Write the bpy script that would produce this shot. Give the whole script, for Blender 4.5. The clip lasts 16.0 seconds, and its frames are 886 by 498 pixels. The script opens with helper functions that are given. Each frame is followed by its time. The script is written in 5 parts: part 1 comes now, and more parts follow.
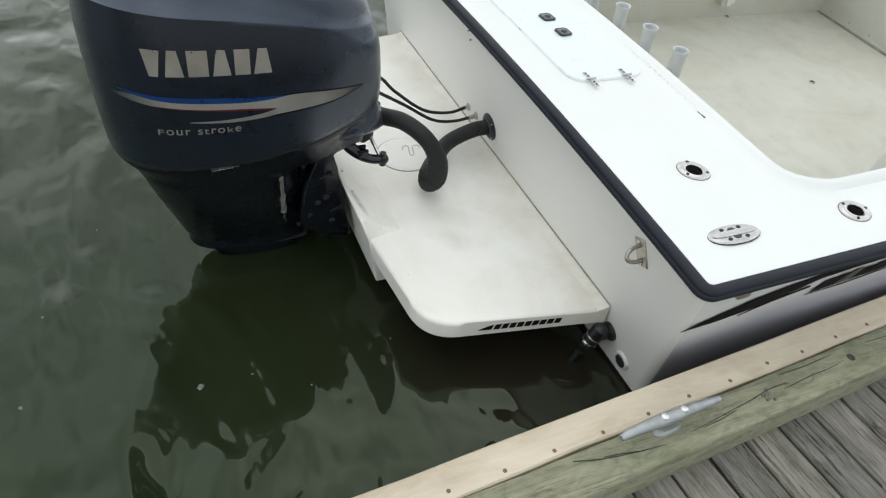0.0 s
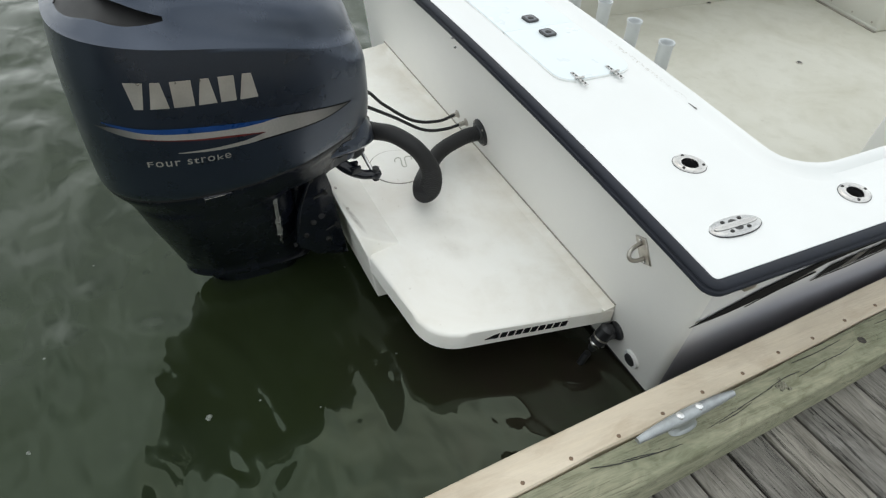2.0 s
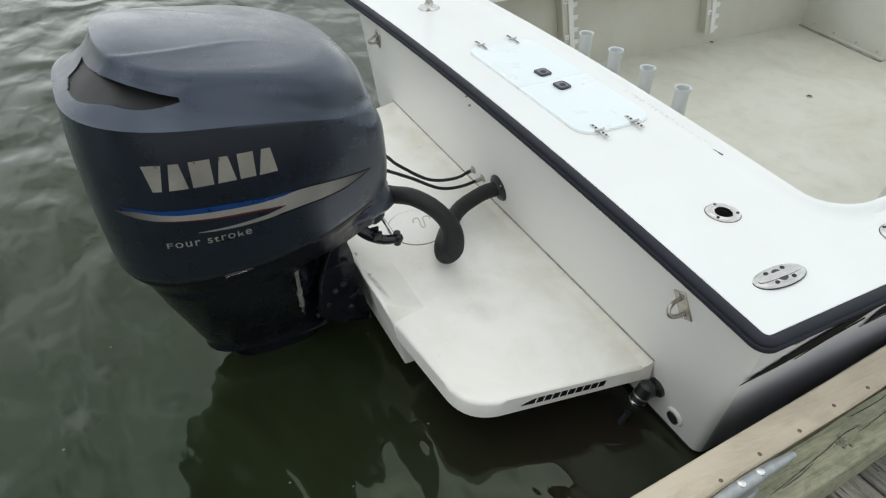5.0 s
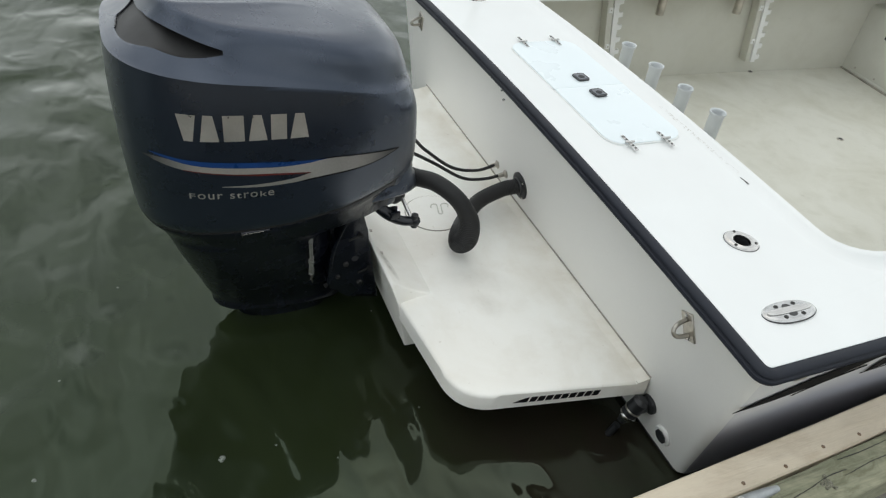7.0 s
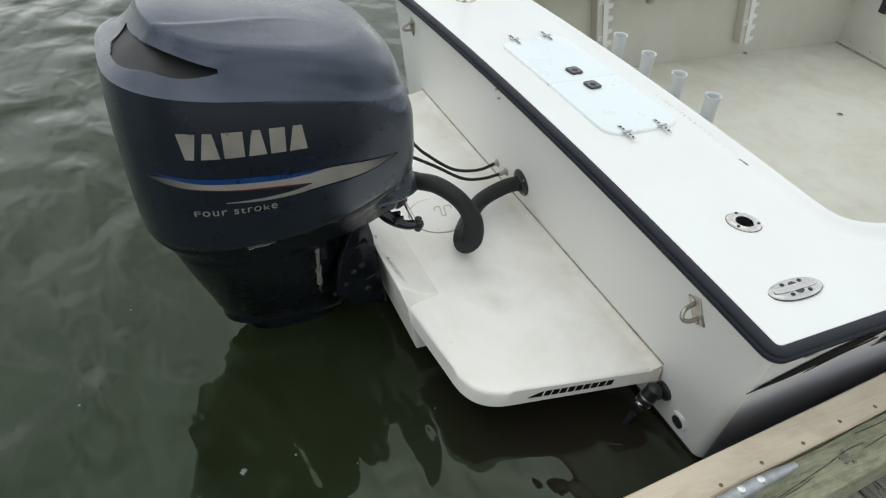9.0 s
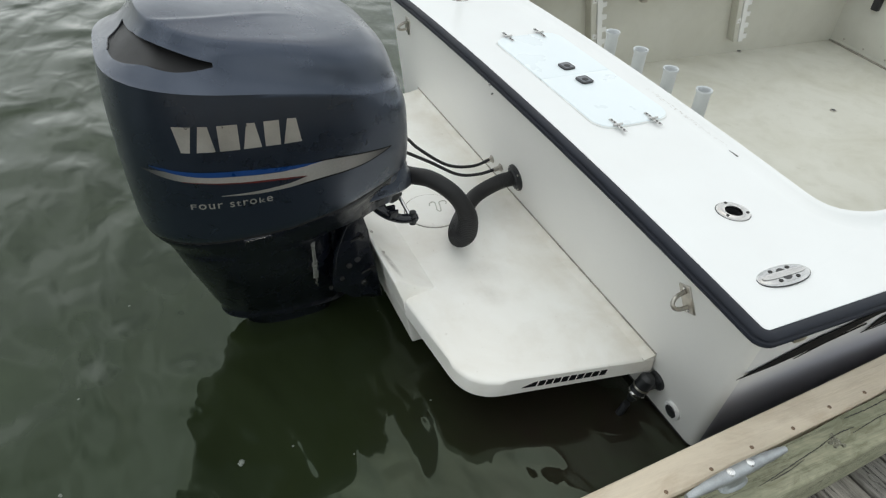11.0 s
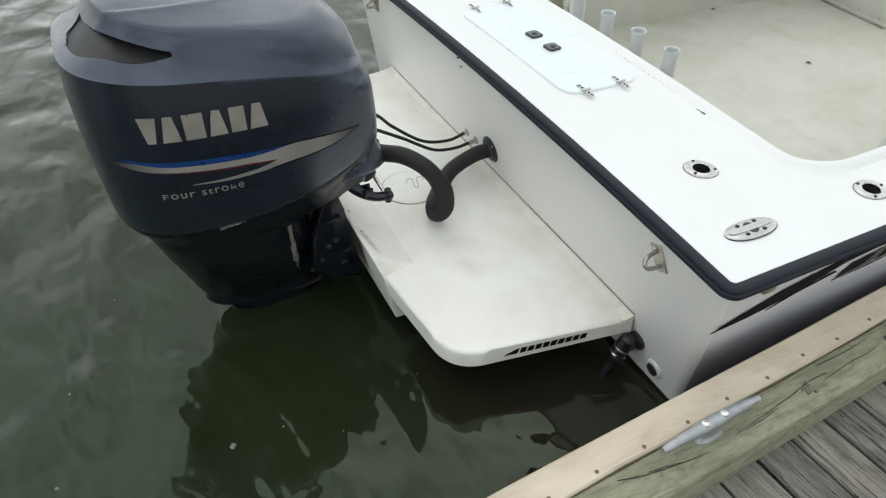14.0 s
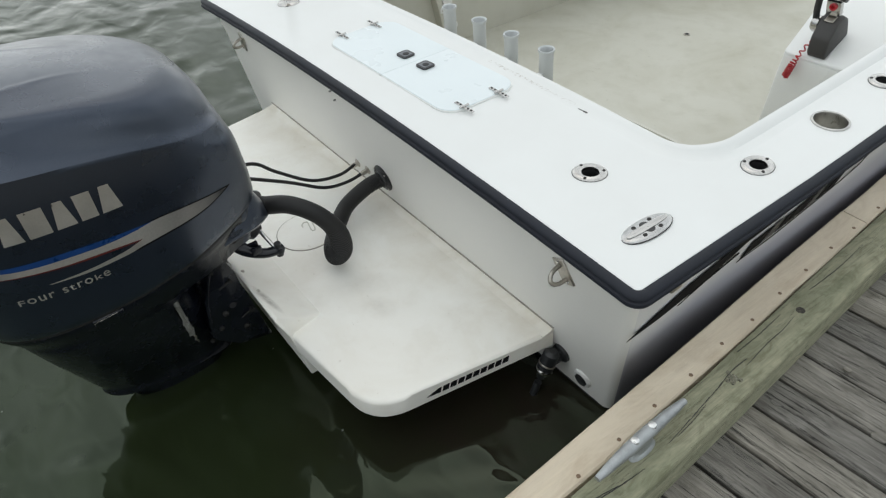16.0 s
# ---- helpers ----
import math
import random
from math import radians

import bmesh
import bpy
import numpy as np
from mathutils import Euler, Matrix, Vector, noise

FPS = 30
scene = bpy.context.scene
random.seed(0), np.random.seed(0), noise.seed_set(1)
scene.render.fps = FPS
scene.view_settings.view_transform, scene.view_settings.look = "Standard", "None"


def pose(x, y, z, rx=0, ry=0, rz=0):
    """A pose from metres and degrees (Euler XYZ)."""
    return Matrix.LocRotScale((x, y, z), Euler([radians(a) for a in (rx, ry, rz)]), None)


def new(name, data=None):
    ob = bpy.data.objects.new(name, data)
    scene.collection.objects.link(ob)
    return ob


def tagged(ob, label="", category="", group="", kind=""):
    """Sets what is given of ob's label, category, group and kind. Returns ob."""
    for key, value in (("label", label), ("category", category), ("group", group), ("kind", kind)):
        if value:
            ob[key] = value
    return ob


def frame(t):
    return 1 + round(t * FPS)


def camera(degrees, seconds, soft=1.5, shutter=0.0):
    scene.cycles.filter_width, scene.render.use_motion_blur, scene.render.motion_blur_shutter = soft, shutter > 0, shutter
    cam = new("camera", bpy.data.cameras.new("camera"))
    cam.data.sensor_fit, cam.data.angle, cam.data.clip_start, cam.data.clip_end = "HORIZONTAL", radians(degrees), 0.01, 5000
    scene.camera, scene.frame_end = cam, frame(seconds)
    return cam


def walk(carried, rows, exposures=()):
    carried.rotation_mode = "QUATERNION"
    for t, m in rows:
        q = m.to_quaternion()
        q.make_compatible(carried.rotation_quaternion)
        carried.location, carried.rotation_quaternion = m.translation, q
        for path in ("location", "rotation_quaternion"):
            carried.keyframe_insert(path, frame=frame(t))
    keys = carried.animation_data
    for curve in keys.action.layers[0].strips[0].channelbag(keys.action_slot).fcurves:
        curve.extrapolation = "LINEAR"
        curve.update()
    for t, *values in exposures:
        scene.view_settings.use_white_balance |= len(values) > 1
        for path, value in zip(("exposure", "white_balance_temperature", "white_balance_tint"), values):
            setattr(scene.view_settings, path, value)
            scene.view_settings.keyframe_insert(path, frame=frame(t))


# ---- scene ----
cam = camera(65.034, 16.0, soft=1.25)
PATH = [
    (0.0, pose(2.1116, -1.3098, 2.0792, 47.618, -6.511, 67.398)),
    (0.5, pose(2.1075, -1.3092, 2.0778, 47.683, -6.494, 67.631)),
    (1.0, pose(2.1015, -1.3097, 2.0693, 47.741, -6.298, 67.407)),
    (1.5, pose(2.0901, -1.3071, 2.0776, 47.757, -5.580, 66.538)),
    (2.0, pose(2.0793, -1.3005, 2.0852, 48.123, -3.494, 64.481)),
    (2.5, pose(2.0673, -1.3039, 2.0857, 49.870, -1.330, 63.212)),
    (3.0, pose(2.0463, -1.3056, 2.0854, 51.455, 0.665, 62.292)),
    (5.5, pose(1.9633, -1.3240, 2.0852, 51.862, -1.799, 63.471)),
    (6.0, pose(1.9633, -1.3318, 2.0837, 51.275, -4.501, 65.494)),
    (6.5, pose(1.9731, -1.3396, 2.0807, 51.023, -5.632, 66.732)),
    (7.0, pose(1.9706, -1.3489, 2.0815, 50.759, -6.767, 68.322)),
    (7.5, pose(1.9656, -1.3460, 2.0869, 50.505, -6.275, 68.436)),
    (8.0, pose(1.9652, -1.3491, 2.0872, 50.594, -4.948, 67.549)),
    (8.5, pose(1.9755, -1.3464, 2.0901, 50.907, -3.740, 66.659)),
    (11.0, pose(2.0408, -1.3428, 2.0763, 51.556, -2.960, 66.244)),
    (11.5, pose(2.0485, -1.3453, 2.0738, 51.092, -3.294, 66.518)),
    (12.0, pose(2.0605, -1.3431, 2.0829, 50.680, -3.322, 66.734)),
    (12.5, pose(2.0707, -1.3416, 2.0803, 50.345, -3.325, 66.851)),
    (13.0, pose(2.0831, -1.3405, 2.0760, 50.128, -3.412, 67.030)),
    (13.5, pose(2.0845, -1.3300, 2.0839, 49.790, -2.579, 66.285)),
    (14.0, pose(2.0908, -1.2933, 2.0846, 49.778, -0.400, 63.783)),
    (14.5, pose(2.0798, -1.2245, 2.0894, 48.339, 1.904, 58.765)),
    (15.0, pose(2.0631, -1.1876, 2.1057, 47.732, 1.124, 57.856)),
    (15.5, pose(2.0681, -1.1480, 2.1031, 49.589, 3.082, 55.450)),
    (16.0, pose(2.0187, -1.1090, 2.0888, 49.820, 4.039, 53.365)),
]
walk(cam, PATH, exposures=((0.0, 0.11), (2.0, 0.10), (3.0, 0.13), (5.5, 0.0), (8.5, 0.0), (11.0, 0.03), (13.0, 0.08), (14.0, 0.09), (15.0, 0.05), (15.5, 0.0), (16.0, -0.14)))

# ---- world and light ----
world = bpy.data.worlds.new("overcast_sky")
scene.world = world
world.use_nodes = True
wn, wl = world.node_tree.nodes, world.node_tree.links
SUN_EL, SUN_AZ = 60.0, 302.0
sky = wn.new("ShaderNodeTexSky")
sky.sky_type, sky.sun_disc = "NISHITA", False
sky.sun_elevation, sky.sun_rotation = radians(SUN_EL), radians(SUN_AZ)
sky.dust_density, sky.air_density = 4.0, 1.0
cloud_co = wn.new("ShaderNodeTexCoord")
cloud = wn.new("ShaderNodeTexNoise")
cloud.inputs["Scale"].default_value = 2.6
cloud.inputs["Detail"].default_value = 5.0
cloud_ramp = wn.new("ShaderNodeValToRGB")
cloud_ramp.color_ramp.elements[0].position, cloud_ramp.color_ramp.elements[1].position = 0.36, 0.64
cloud_ramp.color_ramp.elements[0].color = (0.40, 0.44, 0.455, 1)
cloud_ramp.color_ramp.elements[1].color = (0.98, 1.03, 1.03, 1)
cloud_gain = wn.new("ShaderNodeVectorMath")
cloud_gain.operation = "SCALE"
cloud_gain.inputs["Scale"].default_value = 11.5
sky_mix = wn.new("ShaderNodeMixRGB")
sky_mix.inputs["Fac"].default_value = 0.88
wl.new(cloud_co.outputs["Generated"], cloud.inputs["Vector"])
wl.new(cloud.outputs["Fac"], cloud_ramp.inputs["Fac"])
# an overcast sky is brightest overhead
height = wn.new("ShaderNodeSeparateXYZ")
overhead = wn.new("ShaderNodeMapRange")
overhead.inputs["To Min"].default_value, overhead.inputs["To Max"].default_value = 0.95, 1.08
zenith = wn.new("ShaderNodeVectorMath")
zenith.operation = "SCALE"
wl.new(cloud_co.outputs["Generated"], height.inputs[0])
wl.new(height.outputs["Z"], overhead.inputs["Value"])
wl.new(cloud_ramp.outputs["Color"], zenith.inputs[0])
wl.new(overhead.outputs["Result"], zenith.inputs["Scale"])
wl.new(zenith.outputs["Vector"], cloud_gain.inputs[0])
wl.new(sky.outputs["Color"], sky_mix.inputs["Color1"])
wl.new(cloud_gain.outputs["Vector"], sky_mix.inputs["Color2"])
wl.new(sky_mix.outputs["Color"], wn["Background"].inputs["Color"])
wn["Background"].inputs["Strength"].default_value = 0.121

sun = new("sun", bpy.data.lights.new("sun", "SUN"))
sun.data.energy, sun.data.angle, sun.data.color = 0.6, radians(140), (1.0, 0.99, 0.96)
sun.matrix_basis = pose(0, 0, 8, 90 - SUN_EL, 0, 180 - SUN_AZ)


# ---- materials ----
def ramp(nt, fac, stops):
    r = nt.nodes.new("ShaderNodeValToRGB")
    els = r.color_ramp.elements
    while len(els) < len(stops):
        els.new(0.5)
    for e, (p, c) in zip(els, stops):
        e.position, e.color = p, (*c, 1)
    nt.links.new(fac, r.inputs["Fac"])
    return r.outputs["Color"]


def noise_tex(nt, vec, scale, detail=4.0, rough=0.55, distort=0.0):
    n = nt.nodes.new("ShaderNodeTexNoise")
    n.inputs["Scale"].default_value, n.inputs["Detail"].default_value = scale, detail
    n.inputs["Roughness"].default_value, n.inputs["Distortion"].default_value = rough, distort
    nt.links.new(vec, n.inputs["Vector"])
    return n.outputs["Fac"]


def mapped(nt, scale=(1, 1, 1), jitter=False):
    co = nt.nodes.new("ShaderNodeTexCoord")
    mp = nt.nodes.new("ShaderNodeMapping")
    mp.inputs["Scale"].default_value = scale
    nt.links.new(co.outputs["Object"], mp.inputs["Vector"])
    if jitter:
        info = nt.nodes.new("ShaderNodeObjectInfo")
        mul = nt.nodes.new("ShaderNodeMath")
        mul.operation = "MULTIPLY"
        mul.inputs[1].default_value = 37.0
        comb = nt.nodes.new("ShaderNodeCombineXYZ")
        nt.links.new(info.outputs["Random"], mul.inputs[0])
        for k in range(3):
            nt.links.new(mul.outputs[0], comb.inputs[k])
        nt.links.new(comb.outputs[0], mp.inputs["Location"])
    return mp.outputs["Vector"]


def mixc(nt, fac, a, b, kind="MIX"):
    m = nt.nodes.new("ShaderNodeMixRGB")
    m.blend_type = kind
    for sock, v in ((m.inputs["Fac"], fac), (m.inputs["Color1"], a), (m.inputs["Color2"], b)):
        if isinstance(v, bpy.types.NodeSocket):
            nt.links.new(v, sock)
        elif isinstance(v, (int, float)):
            sock.default_value = v
        else:
            sock.default_value = (*v, 1)
    return m.outputs["Color"]


def bump(nt, height, strength, dist, bsdf, under=None):
    b = nt.nodes.new("ShaderNodeBump")
    b.inputs["Strength"].default_value, b.inputs["Distance"].default_value = strength, dist
    nt.links.new(height, b.inputs["Height"])
    if under:
        nt.links.new(under, b.inputs["Normal"])
    if bsdf:
        nt.links.new(b.outputs["Normal"], bsdf.inputs["Normal"])
    return b.outputs["Normal"]


def blank(name, rough=0.5, metal=0.0, color=(0.5, 0.5, 0.5)):
    m = bpy.data.materials.new(name)
    m.use_nodes = True
    b = m.node_tree.nodes["Principled BSDF"]
    b.inputs["Roughness"].default_value, b.inputs["Metallic"].default_value = rough, metal
    b.inputs["Base Color"].default_value = (*color, 1)
    return m, m.node_tree, b


def surface(name, color, rough=0.5, metal=0.0, vary=0.12, scale=6.0, fine=60.0, relief=0.15, depth=0.002, coat=0.0):
    """A plain surface with patchy tone, fine grain, uneven gloss and slight relief."""
    m, nt, b = blank(name, rough, metal)
    v = mapped(nt)
    big, small = noise_tex(nt, v, scale), noise_tex(nt, v, fine, 3)
    dark, light = [c * (1 - vary) for c in color], [min(c * (1 + vary), 0.95) for c in color]
    c1 = ramp(nt, big, [(0.3, dark), (0.7, light)])
    c2 = ramp(nt, small, [(0.3, [1 - vary * 0.5] * 3), (0.7, [1, 1, 1])])
    nt.links.new(mixc(nt, 1.0, c1, c2, "MULTIPLY"), b.inputs["Base Color"])
    r = ramp(nt, big, [(0.3, [max(rough - 0.06, 0.02)] * 3), (0.7, [min(rough + 0.08, 1)] * 3)])
    nt.links.new(r, b.inputs["Roughness"])
    if relief:
        bump(nt, small, relief, depth, b)
    b.inputs["Coat Weight"].default_value = coat
    b.inputs["Coat Roughness"].default_value = 0.12
    return m


M_DECK = surface("white_gelcoat", (0.80, 0.81, 0.80), 0.32, vary=0.02, scale=3, fine=220, relief=0.12, depth=0.001)
M_HATCH = surface("cool_white_gelcoat", (0.76, 0.82, 0.84), 0.30, vary=0.015, scale=4, fine=260, relief=0.1, depth=0.001)
M_HULL = surface("hull_gelcoat", (0.80, 0.79, 0.755), 0.45, vary=0.025, scale=2.0, fine=150, relief=0)
M_CHROME = surface("polished_stainless", (0.56, 0.55, 0.535), 0.16, 1.0, vary=0.06, scale=30, fine=300, relief=0.03)
M_CLEAT = surface("cast_polished_stainless", (0.52, 0.52, 0.515), 0.18, 1.0, vary=0.08, scale=30, fine=300, relief=0.05)
M_HOLLOW = surface("shaded_grey_metal", (0.035, 0.035, 0.036), 0.5, vary=0.2, scale=30, fine=200, relief=0.05)
M_STEEL = surface("dull_stainless", (0.50, 0.47, 0.42), 0.36, 1.0, vary=0.2, scale=25, fine=200, relief=0.1)
M_STAINLESS = surface("brushed_stainless", (0.58, 0.57, 0.55), 0.3, 1.0, vary=0.1, scale=40, fine=300, relief=0.1)
M_GALV = surface("galvanised_iron", (0.40, 0.42, 0.43), 0.50, 0.75, vary=0.18, scale=28, fine=260, relief=0.35, depth=0.002)
M_BOLT = surface("bright_bolt", (0.75, 0.76, 0.76), 0.3, 0.9, vary=0.1, scale=60, fine=300)
M_LATCH = surface("worn_grey_latch", (0.17, 0.18, 0.20), 0.35, 0.2, vary=0.2, scale=40, fine=200)
M_DULL = surface("tarnished_steel", (0.040, 0.039, 0.038), 0.5, 0.6, vary=0.3, scale=40, fine=200)
M_ANODE = surface("weathered_zinc", (0.27, 0.27, 0.245), 0.6, 0.3, vary=0.3, scale=30, fine=150, relief=0.4)
M_RUBRAIL = surface("navy_vinyl", (0.015, 0.018, 0.027), 0.55, vary=0.2, scale=9, fine=120, relief=0.15)
M_RUBRAIL.node_tree.nodes["Principled BSDF"].inputs["Specular IOR Level"].default_value = 0.32
M_HOSE = surface("black_ribbed_hose", (0.0085, 0.0085, 0.009), 0.6, vary=0.25, scale=18, fine=160, relief=0.2)
M_BLACK = surface("blue_black_paint", (0.0045, 0.0058, 0.0105), 0.25, vary=0.3, scale=14, fine=120, relief=0)
M_PLASTIC = surface("black_plastic", (0.018, 0.019, 0.021), 0.38, vary=0.2, scale=20, fine=200, relief=0.1)
M_GREYPLASTIC = surface("charcoal_plastic", (0.045, 0.043, 0.042), 0.5, vary=0.15, scale=20, fine=300, relief=0.25)
M_PVC = surface("pale_pvc", (0.54, 0.56, 0.565), 0.38, vary=0.05, scale=12, fine=160, relief=0.05)
M_RED = surface("red_vinyl_cord", (0.42, 0.012, 0.02), 0.4, vary=0.12, scale=30, fine=200)
M_DECAL_BLACK = surface("black_vinyl_decal", (0.007, 0.007, 0.008), 0.65, vary=0.2, scale=20, fine=200, relief=0)
M_DECAL_GREY = surface("grey_vinyl_decal", (0.09, 0.087, 0.084), 0.4, vary=0.2, scale=20, fine=200, relief=0)
for m_ in (M_DECAL_BLACK, M_DECAL_GREY):
    for n_ in m_.node_tree.nodes:
        if n_.type == "BSDF_PRINCIPLED":
            n_.inputs["Specular IOR Level"].default_value = 0.12
M_INTAKE = surface("dark_grey_panel", (0.0130, 0.0128, 0.0130), 0.50, vary=0.15, scale=14, fine=160, relief=0.05)
M_SILVER = surface("brushed_silver_decal", (0.60, 0.575, 0.54), 0.32, 0.7, vary=0.14, scale=10, fine=220, relief=0.05)
M_BLUE = surface("blue_decal", (0.012, 0.055, 0.205), 0.3, 0.2, vary=0.15, scale=14, fine=200, relief=0)
M_REDLINE = surface("red_decal", (0.13, 0.016, 0.014), 0.35, vary=0.15, scale=14, fine=200, relief=0)
M_WHITE_PLASTIC = surface("white_plastic", (0.74, 0.74, 0.72), 0.4, vary=0.04, scale=20, fine=200)
M_SEAM = surface("weathered_sealant", (0.34, 0.315, 0.27), 0.8, vary=0.35, scale=16, fine=160, relief=0.3)
M_GUTTER = surface("greyed_sealant", (0.775, 0.785, 0.77), 0.5, vary=0.10, scale=16, fine=160, relief=0.2)
M_BOTTOM = surface("black_bottom_paint", (0.010, 0.011, 0.012), 0.6, vary=0.3, scale=8, fine=90)
M_BUBBLE = surface("foam_bubble", (0.15, 0.17, 0.14), 0.12, vary=0.3, scale=150, fine=400, relief=0.5)
M_NAIL = surface("rusty_nail", (0.22, 0.15, 0.10), 0.65, 0.4, vary=0.3, scale=90, fine=400)
# near-black for gaskets, plugs and cracks, and for shade put into holes
M_UMBER = surface("dark_hollow", (0.02, 0.02, 0.022), 0.6, vary=0.2, scale=20, fine=200)
M_CUSHION = surface("dark_cushion", (0.03, 0.03, 0.035), 0.6, vary=0.2, scale=10, fine=120)


def cowl_paint():
    m, nt, b = blank("blue_grey_metallic_paint", 0.3, 0.7)
    v = mapped(nt)
    big, small = noise_tex(nt, v, 3.5, 5), noise_tex(nt, v, 900, 1)
    c = ramp(nt, big, [(0.3, (0.023, 0.034, 0.057)), (0.7, (0.033, 0.046, 0.075))])
    c = mixc(nt, 0.25, c, ramp(nt, small, [(0.4, (0.019, 0.026, 0.040)), (0.65, (0.08, 0.096, 0.125))]))
    nt.links.new(c, b.inputs["Base Color"])
    haze = noise_tex(nt, v, 9, 6)
    nt.links.new(ramp(nt, haze, [(0.35, (0.24,) * 3), (0.7, (0.42,) * 3)]), b.inputs["Roughness"])
    b.inputs["Coat Weight"].default_value, b.inputs["Coat Roughness"].default_value = 0.75, 0.24
    bump(nt, noise_tex(nt, v, 14, 2), 0.03, 0.002, b)
    return m


def nonskid(name, color, stain, amount, grime=None, spots=()):
    """Cream gelcoat with a fine non-slip grain and brownish, blotchy grime."""
    m, nt, b = blank(name, 0.55)
    v = mapped(nt)
    blot, patch, fine = noise_tex(nt, v, 2.2, 8, 0.62, 0.6), noise_tex(nt, v, 7.5, 6, 0.6), noise_tex(nt, v, 420, 1)
    c = mixc(nt, ramp(nt, blot, [(0.42, (0, 0, 0)), (0.78, (amount,) * 3)]), color, stain)
    c = mixc(nt, ramp(nt, patch, [(0.5, (0, 0, 0)), (0.8, (amount * 0.6,) * 3)]), c, [s * 0.9 for s in stain])
    speck = noise_tex(nt, v, 38, 3, 0.7)
    c = mixc(nt, ramp(nt, speck, [(0.68, (0, 0, 0)), (0.74, (amount * 0.7,) * 3)]), c, [s * 0.7 for s in stain])
    # spots: soft brown-grey ellipses with a centre, turn, size and strength
    for centre, turn, size, strength in spots:
        mp = nt.nodes.new("ShaderNodeMapping")
        mp.vector_type = "TEXTURE"
        mp.inputs["Location"].default_value, mp.inputs["Rotation"].default_value[2], mp.inputs["Scale"].default_value = centre, radians(turn), size
        nt.links.new(v, mp.inputs["Vector"])
        ball = nt.nodes.new("ShaderNodeTexGradient")
        ball.gradient_type = "SPHERICAL"
        nt.links.new(mp.outputs["Vector"], ball.inputs["Vector"])
        f = mixc(nt, 1.0, ramp(nt, ball.outputs["Fac"], [(0.0, (0, 0, 0)), (0.8, (strength,) * 3)]), ramp(nt, noise_tex(nt, v, 34, 4, 0.65), [(0.3, (0.35,) * 3), (0.6, (1, 1, 1))]), "MULTIPLY")
        c = mixc(nt, f, c, (0.26, 0.235, 0.19))
    if grime:
        sep = nt.nodes.new("ShaderNodeSeparateXYZ")
        nt.links.new(v, sep.inputs[0])
        near = nt.nodes.new("ShaderNodeMapRange")
        near.inputs["From Min"].default_value, near.inputs["From Max"].default_value = grime
        nt.links.new(sep.outputs["Y"], near.inputs["Value"])
        f = mixc(nt, 1.0, near.outputs["Result"], ramp(nt, noise_tex(nt, v, 5, 5, 0.65, 0.5), [(0.32, (0.05,) * 3), (0.7, (0.75,) * 3)]), "MULTIPLY")
        c = mixc(nt, f, c, [x * 0.95 for x in stain])
    nt.links.new(c, b.inputs["Base Color"])
    nt.links.new(ramp(nt, blot, [(0.3, (0.42,) * 3), (0.7, (0.62,) * 3)]), b.inputs["Roughness"])
    bump(nt, fine, 0.25, 0.0012, b)
    return m


def stripe_silver():
    """Silver decal colour, darker grey towards both tips."""
    m, nt, b = blank("silver_decal_dark_tips", 0.34, 0.6)
    v = mapped(nt)
    sep = nt.nodes.new("ShaderNodeSeparateXYZ")
    nt.links.new(v, sep.inputs[0])
    run = nt.nodes.new("ShaderNodeMapRange")
    run.inputs["From Min"].default_value, run.inputs["From Max"].default_value = -1.40, -0.70
    nt.links.new(sep.outputs["Y"], run.inputs["Value"])
    grain = ramp(nt, noise_tex(nt, v, 160, 3), [(0.3, (0.88,) * 3), (0.7, (1, 1, 1))])
    tone = ramp(nt, run.outputs["Result"], [(0.0, (0.04, 0.042, 0.048)), (0.20, (0.60, 0.575, 0.54)), (0.62, (0.60, 0.575, 0.54)), (0.78, (0.34, 0.325, 0.31)), (0.97, (0.06, 0.06, 0.062))])
    nt.links.new(mixc(nt, 1.0, tone, grain, "MULTIPLY"), b.inputs["Base Color"])
    return m


M_STRIPE = stripe_silver()
M_COWL = cowl_paint()
# three soft darker ellipses: one on the ramp, two beside the hose
M_PLATFORM = nonskid("cream_nonskid", (0.925, 0.912, 0.865), (0.68, 0.61, 0.49), 0.36, (-0.17, 0.0),
                     [((0.265, -0.678, 0.512), 11, (0.095, 0.020, 0.05), 0.75), ((0.470, -0.375, 0.43), 20, (0.085, 0.055, 0.05), 0.14), ((0.33, -0.36, 0.43), 60, (0.16, 0.07, 0.05), 0.10)])
M_SEATBOX = nonskid("seat_gelcoat", (0.62, 0.615, 0.56), (0.46, 0.44, 0.36), 0.3)
M_SOLE = nonskid("dirty_cockpit_gelcoat", (0.59, 0.58, 0.51), (0.42, 0.40, 0.31), 0.6)
M_LINER = nonskid("liner_gelcoat", (0.56, 0.55, 0.485), (0.42, 0.40, 0.32), 0.35)


